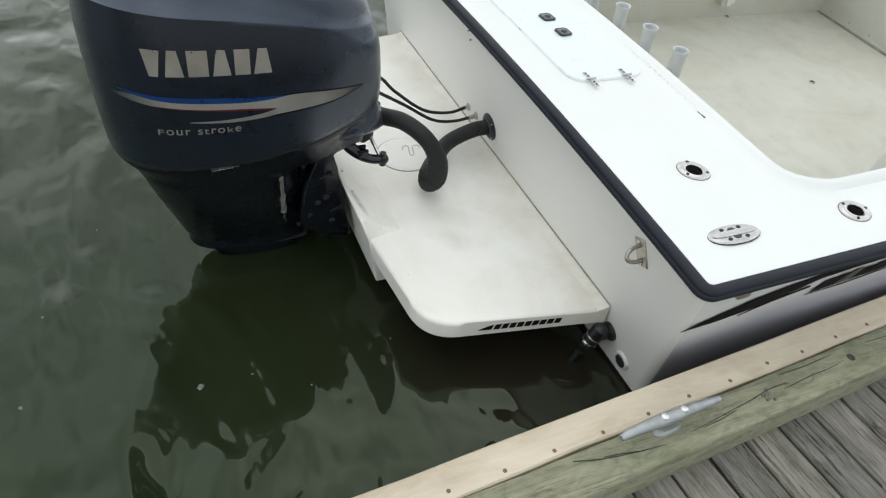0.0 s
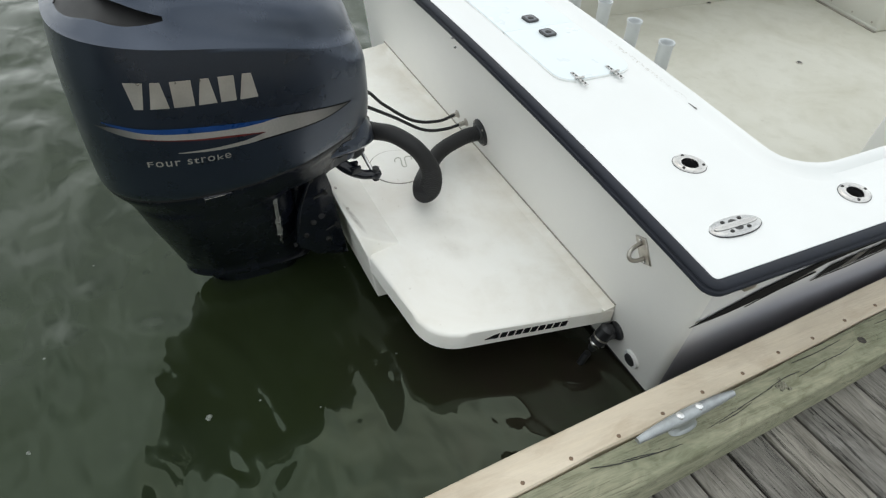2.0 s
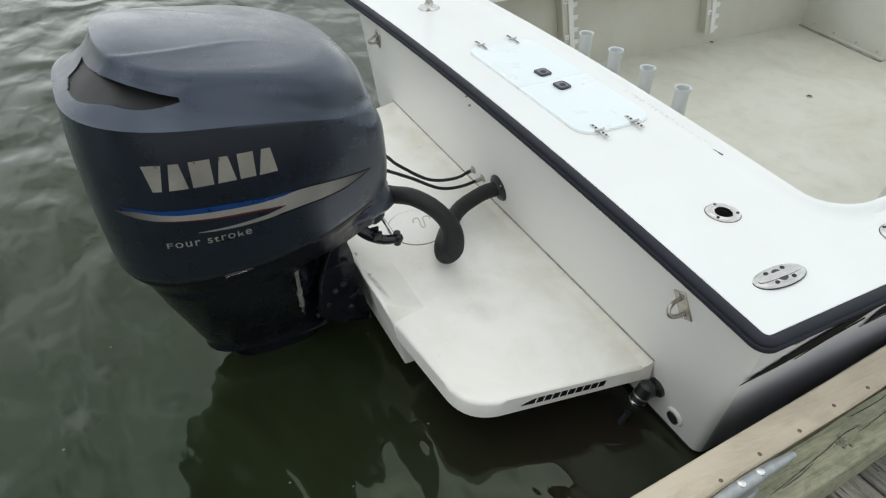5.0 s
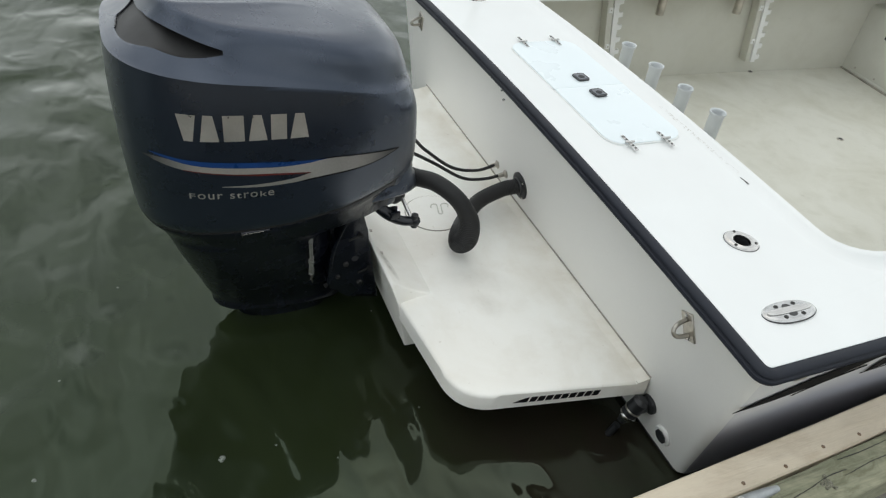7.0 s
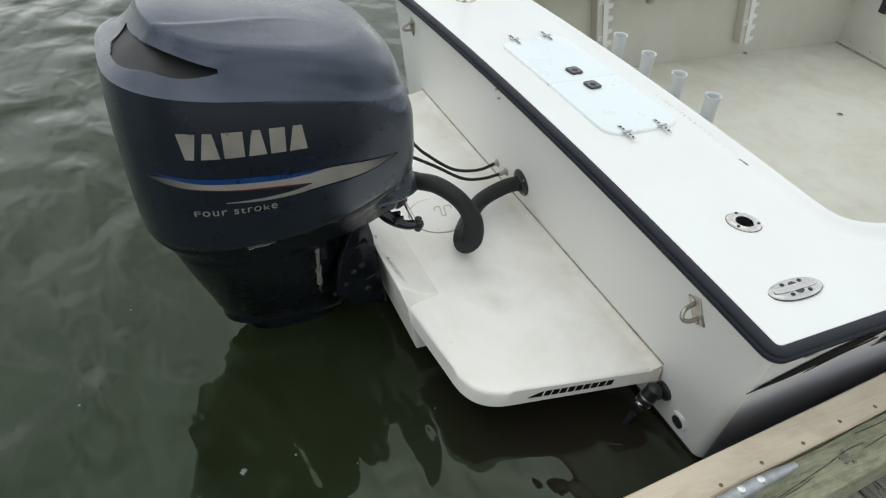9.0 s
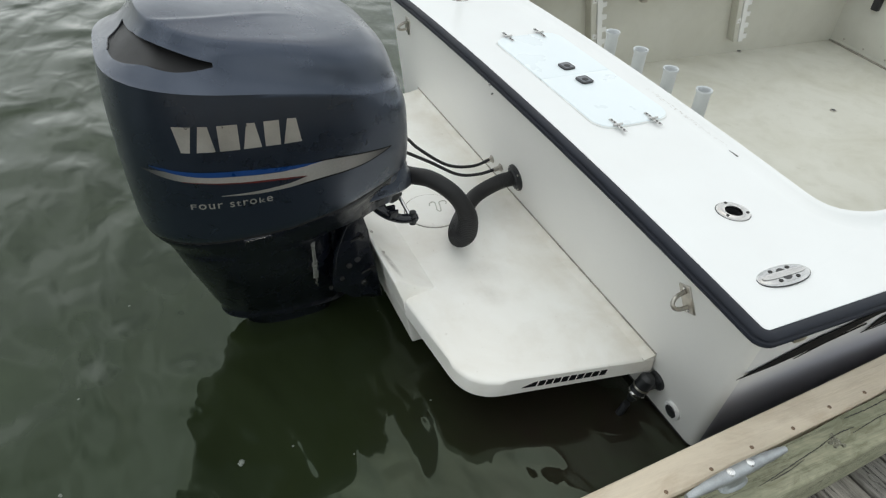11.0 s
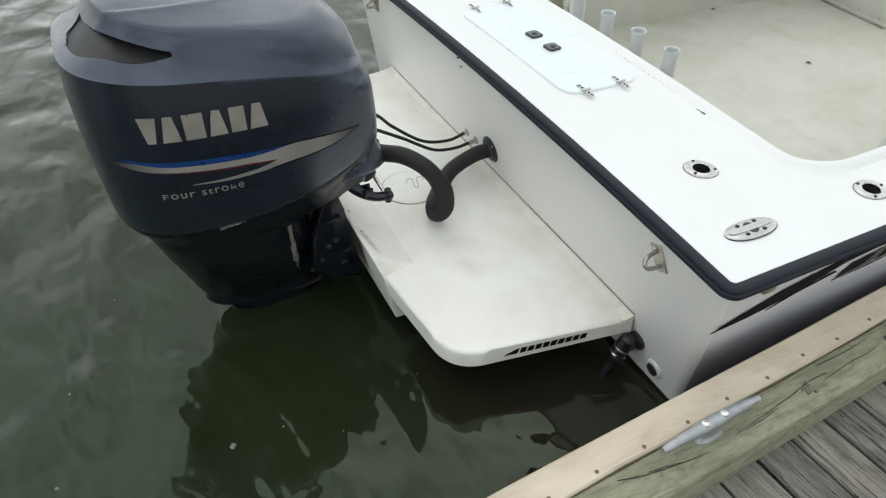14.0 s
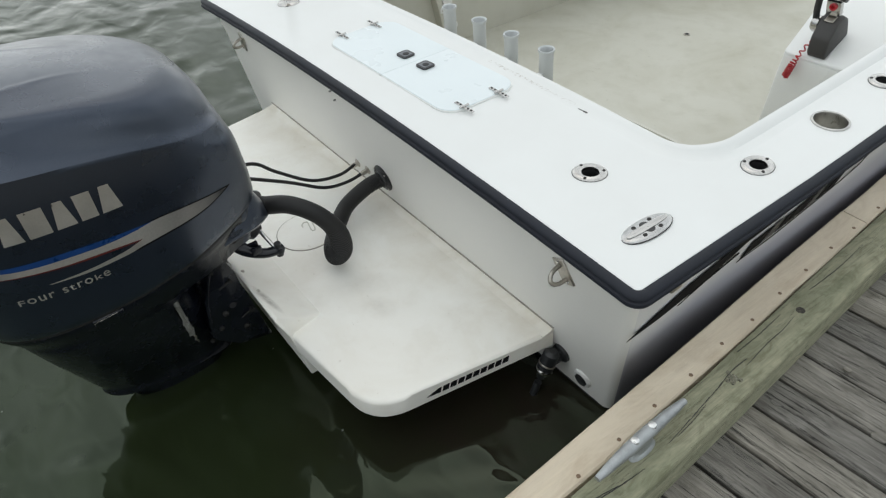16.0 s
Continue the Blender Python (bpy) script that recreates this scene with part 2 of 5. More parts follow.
def hull_side_gelcoat():
    """White gelcoat, darker and bluer towards the chine."""
    m, nt, b = blank("graded_hull_gelcoat", 0.5)
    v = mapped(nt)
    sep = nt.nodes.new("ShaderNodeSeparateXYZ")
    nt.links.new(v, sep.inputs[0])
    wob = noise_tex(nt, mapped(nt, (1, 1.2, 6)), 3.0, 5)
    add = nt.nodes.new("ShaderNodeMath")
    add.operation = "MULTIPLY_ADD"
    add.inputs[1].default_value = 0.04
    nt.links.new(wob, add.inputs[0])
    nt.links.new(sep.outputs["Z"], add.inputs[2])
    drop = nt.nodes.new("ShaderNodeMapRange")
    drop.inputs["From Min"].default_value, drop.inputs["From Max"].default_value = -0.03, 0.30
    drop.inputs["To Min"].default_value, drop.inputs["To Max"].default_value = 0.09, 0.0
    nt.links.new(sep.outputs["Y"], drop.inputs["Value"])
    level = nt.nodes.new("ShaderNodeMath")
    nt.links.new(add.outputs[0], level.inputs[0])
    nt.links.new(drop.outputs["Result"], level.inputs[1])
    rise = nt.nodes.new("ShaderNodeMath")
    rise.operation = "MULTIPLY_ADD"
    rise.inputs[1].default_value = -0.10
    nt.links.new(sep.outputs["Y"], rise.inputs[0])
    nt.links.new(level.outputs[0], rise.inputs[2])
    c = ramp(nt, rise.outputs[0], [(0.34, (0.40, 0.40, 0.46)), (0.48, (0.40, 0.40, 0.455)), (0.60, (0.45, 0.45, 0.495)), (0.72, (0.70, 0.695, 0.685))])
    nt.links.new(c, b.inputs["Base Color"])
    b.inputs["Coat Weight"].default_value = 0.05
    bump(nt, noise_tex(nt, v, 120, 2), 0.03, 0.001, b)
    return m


M_FADE = hull_side_gelcoat()


def deck_stained():
    """White gelcoat with rows of rusty scuffs along the cockpit edge."""
    m, nt, b = blank("scuffed_deck_gelcoat", 0.32)
    v = mapped(nt)
    big, fine = noise_tex(nt, v, 3, 4), noise_tex(nt, v, 240, 2)
    c = ramp(nt, big, [(0.3, (0.755, 0.762, 0.750)), (0.7, (0.785, 0.797, 0.788))])
    sep = nt.nodes.new("ShaderNodeSeparateXYZ")
    nt.links.new(v, sep.inputs[0])
    band = nt.nodes.new("ShaderNodeMath")
    band.operation = "COMPARE"
    band.inputs[1].default_value, band.inputs[2].default_value = 0.394, 0.007
    nt.links.new(sep.outputs["Y"], band.inputs[0])
    spot = ramp(nt, noise_tex(nt, mapped(nt, (1, 1.4, 1)), 95, 3, 0.7), [(0.52, (0, 0, 0)), (0.60, (1, 1, 1))])
    gate = ramp(nt, noise_tex(nt, mapped(nt, (1, 0.05, 0.05)), 5.0, 2), [(0.45, (0, 0, 0)), (0.55, (1, 1, 1))])
    f = mixc(nt, 1.0, spot, gate, "MULTIPLY")
    f = mixc(nt, 1.0, f, band.outputs[0], "MULTIPLY")
    inboard = nt.nodes.new("ShaderNodeMath")
    inboard.operation = "COMPARE"
    inboard.inputs[1].default_value, inboard.inputs[2].default_value = 0.27, 0.38
    nt.links.new(sep.outputs["X"], inboard.inputs[0])
    f = mixc(nt, 1.0, f, inboard.outputs[0], "MULTIPLY")
    f = mixc(nt, 1.0, f, (0.8, 0.8, 0.8), "MULTIPLY")
    c = mixc(nt, f, c, (0.36, 0.32, 0.27))
    nt.links.new(c, b.inputs["Base Color"])
    bump(nt, fine, 0.1, 0.001, b)
    return m


M_DECKTOP = deck_stained()


def weathered_wood(name, dark, mid, light, along, tint=(0.3, 0.3, 0.2), tint_amount=0.0, jitter=True, crack=0.5, fibre=0.7, coarse=1.0, wander=0.022, checks=(1.3, 62, 2.4, 15), mottle=None):
    """Sawn timber: wandering grain, fine fibres, thin drying cracks along the grain and blotchy weathering."""
    m, nt, b = blank(name, 0.85)
    base = mapped(nt, (1, 1, 1), jitter)
    axis = "xyz".index(along)

    def stretched(lengthwise, across):
        mp = nt.nodes.new("ShaderNodeMapping")
        mp.inputs["Scale"].default_value = [lengthwise if k == axis else across for k in range(3)]
        nt.links.new(warped, mp.inputs["Vector"])
        return mp.outputs["Vector"]

    warped = base
    wob = nt.nodes.new("ShaderNodeTexNoise")
    wob.inputs["Scale"].default_value, wob.inputs["Detail"].default_value = 1.0, 2.0
    nt.links.new(stretched(3.2, 13.0), wob.inputs["Vector"])
    scl = nt.nodes.new("ShaderNodeVectorMath")
    scl.operation = "SCALE"
    scl.inputs["Scale"].default_value = wander
    nt.links.new(wob.outputs["Color"], scl.inputs[0])
    add = nt.nodes.new("ShaderNodeVectorMath")
    add.operation = "ADD"
    nt.links.new(base, add.inputs[0])
    nt.links.new(scl.outputs["Vector"], add.inputs[1])
    warped = add.outputs["Vector"]

    grain = noise_tex(nt, stretched(2.6 * coarse, 95 * coarse), 1.0, 6, 0.68, 0.2)
    fine = noise_tex(nt, stretched(5.5, 230), 1.0, 5, 0.70, 0.2)
    blot = noise_tex(nt, stretched(3.0, 9), 1.0, 5, 0.6)
    c = ramp(nt, grain, [(0.30, dark), (0.48, mid), (0.70, light)])
    c = mixc(nt, fibre, c, ramp(nt, fine, [(0.38, [x * 0.40 for x in mid]), (0.50, mid), (0.61, [min(x * 1.15, 0.9) for x in light])]))
    c = mixc(nt, ramp(nt, blot, [(0.35, (0, 0, 0)), (0.7, (tint_amount,) * 3)]), c, tint)
    if mottle:
        lengthwise, across, low, high = mottle
        c = mixc(nt, 1.0, c, ramp(nt, noise_tex(nt, stretched(lengthwise, across), 1.0, 6, 0.68, 0.9), [(0.34, low), (0.50, (1, 1, 1)), (0.66, high)]), "MULTIPLY")
    if jitter:
        info = nt.nodes.new("ShaderNodeObjectInfo")
        c = mixc(nt, 1.0, c, ramp(nt, info.outputs["Random"], [(0.0, (0.72, 0.72, 0.73)), (1.0, (1.08, 1.06, 1.02))]), "MULTIPLY")
    lines = noise_tex(nt, stretched(*checks[:2]), 1.0, 5, 0.62, 0.3)
    seam = ramp(nt, lines, [(0.488, (1, 1, 1)), (0.4975, (0.0, 0.0, 0.0)), (0.5025, (0.0, 0.0, 0.0)), (0.512, (1, 1, 1))])
    gate = ramp(nt, noise_tex(nt, stretched(*checks[2:]), 1.0, 2), [(0.42, (1, 1, 1)), (0.54, (0, 0, 0))])
    split = mixc(nt, 1.0, seam, gate, "LIGHTEN")
    c = mixc(nt, crack, c, mixc(nt, 1.0, c, mixc(nt, 1.0, split, (0.13, 0.12, 0.11), "LIGHTEN"), "MULTIPLY"))
    nt.links.new(c, b.inputs["Base Color"])
    n1 = bump(nt, grain, 0.5, 0.004, None)
    n2 = bump(nt, split, 0.8 * crack + 0.05, 0.004, None, n1)
    bump(nt, fine, 0.6, 0.0022, b, n2)
    return m


M_PLANK = weathered_wood("weathered_grey_planks", (0.156, 0.147, 0.130), (0.221, 0.210, 0.188), (0.302, 0.289, 0.262), "x", (0.125, 0.116, 0.098), 0.75, crack=1.0, fibre=0.42, coarse=0.9, checks=(1.0, 46, 2.0, 13), mottle=(9, 34, (0.66, 0.65, 0.63), (1.24, 1.24, 1.23)))
M_BULL = weathered_wood("green_treated_timber", (0.200, 0.198, 0.130), (0.264, 0.260, 0.178), (0.338, 0.329, 0.233), "y", (0.185, 0.200, 0.128), 0.7, False, 0.5, 0.25, 0.6, 0.012, mottle=(11, 26, (0.70, 0.69, 0.64), (1.24, 1.19, 1.20)))
M_EDGE = weathered_wood("fresh_pine_board", (0.620, 0.532, 0.412), (0.650, 0.565, 0.446), (0.680, 0.597, 0.478), "y", (0.475, 0.405, 0.308), 0.65, False, 0.05, 0.06, 0.35, 0.008, mottle=(4, 12, (0.88, 0.85, 0.82), (1.04, 1.04, 1.03)))
M_KNOT = weathered_wood("grey_knot", (0.06, 0.055, 0.04), (0.17, 0.165, 0.12), (0.27, 0.26, 0.20), "z", jitter=False)
M_PILE = weathered_wood("wet_dark_timber", (0.02, 0.018, 0.015), (0.05, 0.045, 0.035), (0.09, 0.08, 0.065), "z", jitter=False)


def water_material():
    m, nt, b = blank("murky_green_water", 0.02)
    v = mapped(nt)
    silt = noise_tex(nt, v, 0.9, 5, 0.6, 0.8)
    body = ramp(nt, silt, [(0.3, (0.0118, 0.0166, 0.0070)), (0.7, (0.0190, 0.0265, 0.0112))])
    # brown silt between boat and dock, with the hull's reflection put into its colour
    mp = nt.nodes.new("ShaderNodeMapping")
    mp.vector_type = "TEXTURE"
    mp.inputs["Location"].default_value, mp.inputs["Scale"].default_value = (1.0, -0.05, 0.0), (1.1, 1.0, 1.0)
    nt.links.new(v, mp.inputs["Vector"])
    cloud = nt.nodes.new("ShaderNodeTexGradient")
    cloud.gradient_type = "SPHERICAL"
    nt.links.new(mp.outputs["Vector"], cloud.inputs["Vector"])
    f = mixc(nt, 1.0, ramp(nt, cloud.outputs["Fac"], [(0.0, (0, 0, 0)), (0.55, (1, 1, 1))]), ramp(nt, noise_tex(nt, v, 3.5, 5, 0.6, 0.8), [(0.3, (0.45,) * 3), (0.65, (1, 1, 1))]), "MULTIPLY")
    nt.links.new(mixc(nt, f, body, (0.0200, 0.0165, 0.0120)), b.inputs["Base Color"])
    b.inputs["IOR"].default_value = 1.43
    b.inputs["Specular Tint"].default_value = (0.80, 1.0, 0.78, 1)
    swell = noise_tex(nt, mapped(nt, (1.0, 1.35, 1.0)), 1.7, 1.2, 0.4, 0.6)
    chop = noise_tex(nt, mapped(nt, (1.0, 1.6, 1.0)), 5.0, 1.2, 0.45, 0.5)
    ripple = noise_tex(nt, mapped(nt, (1.0, 1.9, 1.0)), 17, 1.5, 0.45, 0.1)
    n1 = bump(nt, swell, 1.0, 0.085, None)
    n2 = bump(nt, chop, 0.9, 0.0105, None, n1)
    bump(nt, ripple, 0.5, 0.0006, b, n2)
    return m


M_WATER = water_material()

# ---- building helpers ----
OFF = {}


def thing(name, loc=(0, 0, 0), label="", category="", group="", kind=""):
    ob = new(name)
    ob.location = loc
    ob.empty_display_size = 0.1
    OFF[ob.name] = Vector(loc)
    return tagged(ob, label, category, group, kind)


def to_object(name, bm, material, smooth=True, angle=38):
    bmesh.ops.recalc_face_normals(bm, faces=bm.faces)
    me = bpy.data.meshes.new(name)
    bm.to_mesh(me)
    bm.free()
    for mm in material if isinstance(material, (list, tuple)) else [material]:
        me.materials.append(mm)
    if smooth:
        me.polygons.foreach_set("use_smooth", [True] * len(me.polygons))
        me.set_sharp_from_angle(angle=radians(angle))
    return new(name, me)


def part(name, bm, material, parent=None, label="", local=False, smooth=True, angle=38):
    """One mesh object under a thing or a part; its points are in the world, or in the thing's own frame where local."""
    ob = to_object(name, bm, material, smooth, angle)
    if parent is not None:
        ob.parent = parent
        if local:
            OFF[ob.name] = OFF[parent.name]
        else:
            ob.location = -OFF[parent.name]
            OFF[ob.name] = Vector((0, 0, 0))
    else:
        OFF[ob.name] = Vector((0, 0, 0))
    if label:
        ob["label"] = label
    return ob


def box(bm, lo, hi, r=0.0, seg=2, m=None):
    lo, hi = Vector(lo), Vector(hi)
    res = bmesh.ops.create_cube(bm, size=1.0)
    vs = res["verts"]
    for v in vs:
        v.co = Vector([lo[k] + (v.co[k] + 0.5) * (hi[k] - lo[k]) for k in range(3)])
    if m is not None:
        for v in vs:
            v.co = m @ v.co
    if r > 0:
        es = list({e for v in vs for e in v.link_edges})
        bmesh.ops.bevel(bm, geom=es, offset=r, segments=seg, affect="EDGES", profile=0.5)
    return bm


def boxed(lo, hi, r=0.0, seg=2, m=None):
    return box(bmesh.new(), lo, hi, r, seg, m)


def loft(bm, loops, closed=True, cap0=False, cap1=False, ring=False):
    rows = [[bm.verts.new(p) for p in lp] for lp in loops]
    n = len(rows[0])
    pairs = list(zip(rows, rows[1:])) + ([(rows[-1], rows[0])] if ring else [])
    faces = []
    for a, b in pairs:
        for k in range(n if closed else n - 1):
            j = (k + 1) % n
            faces.append(bm.faces.new((a[k], a[j], b[j], b[k])))
    if cap0:
        bm.faces.new(rows[0][::-1])
    if cap1:
        bm.faces.new(rows[-1])
    return faces


def lathe(bm, prof, n=24, m=Matrix(), caps=(True, True)):
    loops = [[m @ Vector((r * math.cos(2 * math.pi * k / n), r * math.sin(2 * math.pi * k / n), z)) for k in range(n)] for r, z in prof]
    loft(bm, loops, True, *caps)
    return bm


def along(a, b):
    """The frame at a whose z axis points to b."""
    a, b = Vector(a), Vector(b)
    return Matrix.Translation(a) @ (b - a).to_track_quat("Z", "Y").to_matrix().to_4x4()


def rod(bm, a, b, r, n=14, r2=None):
    L = (Vector(b) - Vector(a)).length
    return lathe(bm, [(r, 0), (r2 or r, L)], n, along(a, b))


def spline(pts, k=8):
    """Points along a smooth curve through pts."""
    P = [Vector(p) for p in pts]
    P = [2 * P[0] - P[1]] + P + [2 * P[-1] - P[-2]]
    out = []
    for i in range(1, len(P) - 2):
        for s in range(k):
            t = s / k
            a, b, c, d = P[i - 1 : i + 3]
            out.append(0.5 * (2 * b + (c - a) * t + (2 * a - 5 * b + 4 * c - d) * t * t + (3 * b - a - 3 * c + d) * t ** 3))
    return out + [P[-2]]


def sweep(bm, pts, r, n=12, caps=True, ribs=0.0):
    pts = [Vector(p) for p in pts]
    up = Vector((0, 0, 1))
    loops = []
    side = None
    for i, p in enumerate(pts):
        d = (pts[min(i + 1, len(pts) - 1)] - pts[max(i - 1, 0)]).normalized()
        if side is None:
            side = d.cross(up if abs(d.z) < 0.9 else Vector((1, 0, 0))).normalized()
        side = (side - d * side.dot(d)).normalized()
        oth = d.cross(side)
        rr_ = (r(i / (len(pts) - 1)) if callable(r) else r) * (1 + (ribs if i % 2 else 0))
        loops.append([p + rr_ * (math.cos(2 * math.pi * k / n) * side + math.sin(2 * math.pi * k / n) * oth) for k in range(n)])
    loft(bm, loops, True, caps, caps)
    return bm


def rrect(x0, x1, y0, y1, r, nc=7, ns=16, nl=40):
    """A closed rounded rectangle, from its aft edge round by starboard; always the same number of points."""
    out = []

    def line(a, b, n):
        out.extend([(a[0] + (b[0] - a[0]) * k / n, a[1] + (b[1] - a[1]) * k / n) for k in range(n)])

    def arc(cx_, cy_, a0):
        out.extend([(cx_ + r * math.cos(radians(a0 + 90 * k / nc)), cy_ + r * math.sin(radians(a0 + 90 * k / nc))) for k in range(nc)])

    line((x0 + r, y0), (x1 - r, y0), ns)
    arc(x1 - r, y0 + r, -90)
    line((x1, y0 + r), (x1, y1 - r), nl)
    arc(x1 - r, y1 - r, 0)
    line((x1 - r, y1), (x0 + r, y1), ns)
    arc(x0 + r, y1 - r, 90)
    line((x0, y1 - r), (x0, y0 + r), nl)
    arc(x0 + r, y0 + r, 180)
    return out

# ---- water ----
WATER = 0.190
bm = bmesh.new()
bmesh.ops.create_grid(bm, x_segments=4, y_segments=4, size=2500)
for v in bm.verts:
    v.co.z = WATER
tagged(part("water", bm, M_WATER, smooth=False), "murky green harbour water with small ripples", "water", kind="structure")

# ---- boat: hull, deck, cockpit ----
CX = -0.07


def taper(x, y):
    s = 1.0
    if y > 0.6:
        s -= 0.020 * (y - 0.6) ** 1.35
    if y > 4.0:
        s -= 0.075 * (y - 4.0) ** 2
    return CX + (x - CX) * max(s, 0.06)


def half_beam(z):
    return 1.225 + (z - 0.2) / 0.7 * 0.132 if z > 0.2 else 1.225 - (0.2 - z) * 0.9


def transom_y(z):
    return -0.165 * (z - 0.43)


def deck_z(x):
    return 0.962 - 0.030 * ((x - CX) / 1.2) ** 2


def ring_at(loop, z):
    return [Vector((taper(x, y), y, z(x) if callable(z) else z)) for x, y in loop]


boat = thing("boat", (CX, 3.0, -0.3), "white fibreglass motorboat moored with its side against the dock", "boat")
bm = bmesh.new()
levels = [0.905, 0.82, 0.72, 0.62, 0.52, 0.42, 0.32, 0.235, 0.205]
loops = [ring_at(rrect(CX - max(half_beam(z), 1.335), CX + half_beam(z), transom_y(z), 7.0, 0.035), z) for z in levels]
faces = loft(bm, loops)
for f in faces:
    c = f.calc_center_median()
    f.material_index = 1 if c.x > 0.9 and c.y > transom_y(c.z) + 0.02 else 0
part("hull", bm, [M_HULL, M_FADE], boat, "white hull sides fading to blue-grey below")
bm = bmesh.new()
loops = [ring_at(rrect(CX - half_beam(z), CX + half_beam(z), transom_y(z) + d, 7.0 - d, 0.03), z) for z, d in ((0.206, 0.0015), (0.12, 0.002), (-0.05, 0.03), (-0.3, 0.5))]
loft(bm, loops, True, False, True)
part("hull_bottom", bm, M_BOTTOM, boat, "black bottom paint at the waterline")

# deck: one moulding round the cockpit opening, with a rolled inner lip and holes for the fittings
OPEN = (-1.185, 1.036, 0.447, 5.0)


def inner(d, r=0.135):
    return rrect(OPEN[0] - d, OPEN[1] + d, OPEN[2] - d, OPEN[3] + d, r + d)


def lip(x):
    """The rolled edge stands higher along the side deck than along the aft deck."""
    return 1.0 + 1.1 * max(0.0, min(1.0, (x - 0.98) / 0.10))


outer = (CX - 1.372, CX + 1.364, -0.098, 7.02)
bm = bmesh.new()
prof = [
    ring_at(rrect(*outer, 0.016), lambda x: deck_z(x) - 0.05),
    ring_at(rrect(*outer, 0.016), lambda x: deck_z(x) - 0.004),
    ring_at(rrect(outer[0] + 0.004, outer[1] - 0.004, outer[2] + 0.004, outer[3] - 0.004, 0.014), deck_z),
    ring_at(rrect(outer[0] + 0.12, outer[1] - 0.12, outer[2] + 0.12, outer[3] - 0.12, 0.06), deck_z),
    ring_at(inner(0.075), deck_z),
    ring_at(inner(0.046), lambda x: deck_z(x) + 0.0015 * lip(x)),
    ring_at(inner(0.034), lambda x: deck_z(x) + 0.008 * lip(x)),
    ring_at(inner(0.022), lambda x: deck_z(x) + 0.0125 * lip(x)),
    ring_at(inner(0.014), lambda x: deck_z(x) + 0.013 * lip(x)),
    ring_at(inner(0.006), lambda x: deck_z(x) + 0.008 * lip(x)),
    ring_at(inner(0.0), lambda x: deck_z(x) - 0.006),
    ring_at(inner(0.0), lambda x: deck_z(x) - 0.09),
    ring_at(inner(0.02), lambda x: deck_z(x) - 0.09),
    ring_at(inner(0.03), lambda x: deck_z(x) - 0.05),
]
loft(bm, prof, ring=True)
ROD_HOLDERS = [(0.888, 0.158, -125), (1.168, 0.545, -92), (1.146, 1.257, -92)]
CUP = (1.170, 0.907)
deck_raw = to_object("deck", bm, M_DECKTOP)
cut = bmesh.new()
for hx_, hy_, a in ROD_HOLDERS:
    lathe(cut, [(0.030, 0.85), (0.030, 1.05)], 24, Matrix.Translation((hx_, hy_, 0)))
lathe(cut, [(0.050, 0.85), (0.050, 1.05)], 28, Matrix.Translation((*CUP, 0)))
cutter = to_object("cutter", cut, M_DECKTOP)
mod = deck_raw.modifiers.new("holes", "BOOLEAN")
mod.object, mod.operation, mod.solver, mod.material_mode = cutter, "DIFFERENCE", "EXACT", "TRANSFER"
bpy.context.view_layer.update()
deck_mesh = bpy.data.meshes.new_from_object(deck_raw.evaluated_get(bpy.context.evaluated_depsgraph_get()))
deck_raw.modifiers.clear()
deck_raw.data = deck_mesh
deck_mesh.materials.clear()
deck_mesh.materials.append(M_DECKTOP)
bpy.data.objects.remove(cutter)
deck_raw.parent, deck_raw.location = boat, -OFF[boat.name]
deck_mesh.polygons.foreach_set("use_smooth", [p.area < 0.006 and len(p.vertices) == 4 for p in deck_mesh.polygons])
deck_raw["label"] = "white gelcoat deck with a rolled cockpit edge"

# rub rail, two soft ribs
bm = bmesh.new()
rail = []
for d, dz in ((-0.012, 0.0), (0.006, 0.004), (0.016, 0.001), (0.0225, -0.006), (0.0235, -0.0115), (0.0175, -0.0165), (0.0250, -0.0215), (0.0265, -0.0290), (0.0225, -0.0360), (0.011, -0.0405), (-0.008, -0.0415)):
    rail.append(ring_at(rrect(outer[0] - d, outer[1] + d, outer[2] - d, outer[3] + d, 0.022 + d), lambda x, dz=dz: deck_z(x) + dz - 0.004))
loft(bm, rail, ring=True)
part("rub_rail", bm, M_RUBRAIL, boat, "dark navy vinyl rub rail")

# cockpit liner and sole
SOLE = 0.28
bm = bmesh.new()
liner = lambda d, s=1.20: rrect(-1.36 - d, s + d, 0.565 - d, 5.1 + d, 0.06 + d)
loft(bm, [ring_at(liner(0.0, 1.125), SOLE - 0.02), ring_at(liner(0.0), 0.875), ring_at(liner(0.016), 0.878), ring_at(liner(0.016, 1.125), SOLE - 0.02)])
part("cockpit_liner", bm, M_LINER, boat, "cream moulded cockpit sides")
bm = bmesh.new()
loft(bm, [ring_at(liner(0.01, 1.125), SOLE - 0.03), ring_at(liner(0.01, 1.125), SOLE)], True, True, True)
part("cockpit_sole", bm, M_SOLE, boat, "stained cream cockpit floor")
bm = bmesh.new()
loft(bm, [ring_at(inner(0.005), lambda x: deck_z(x) - 0.085), ring_at(liner(0.0), 0.872)])
part("under_deck", bm, M_LINER, boat)

# graphic on the starboard side: a long black flash, a thin second line, and a lettered name as slanted bars
def side_x(z, y=0.0, proud=0.004):
    return taper(CX + half_beam(z), y) + proud


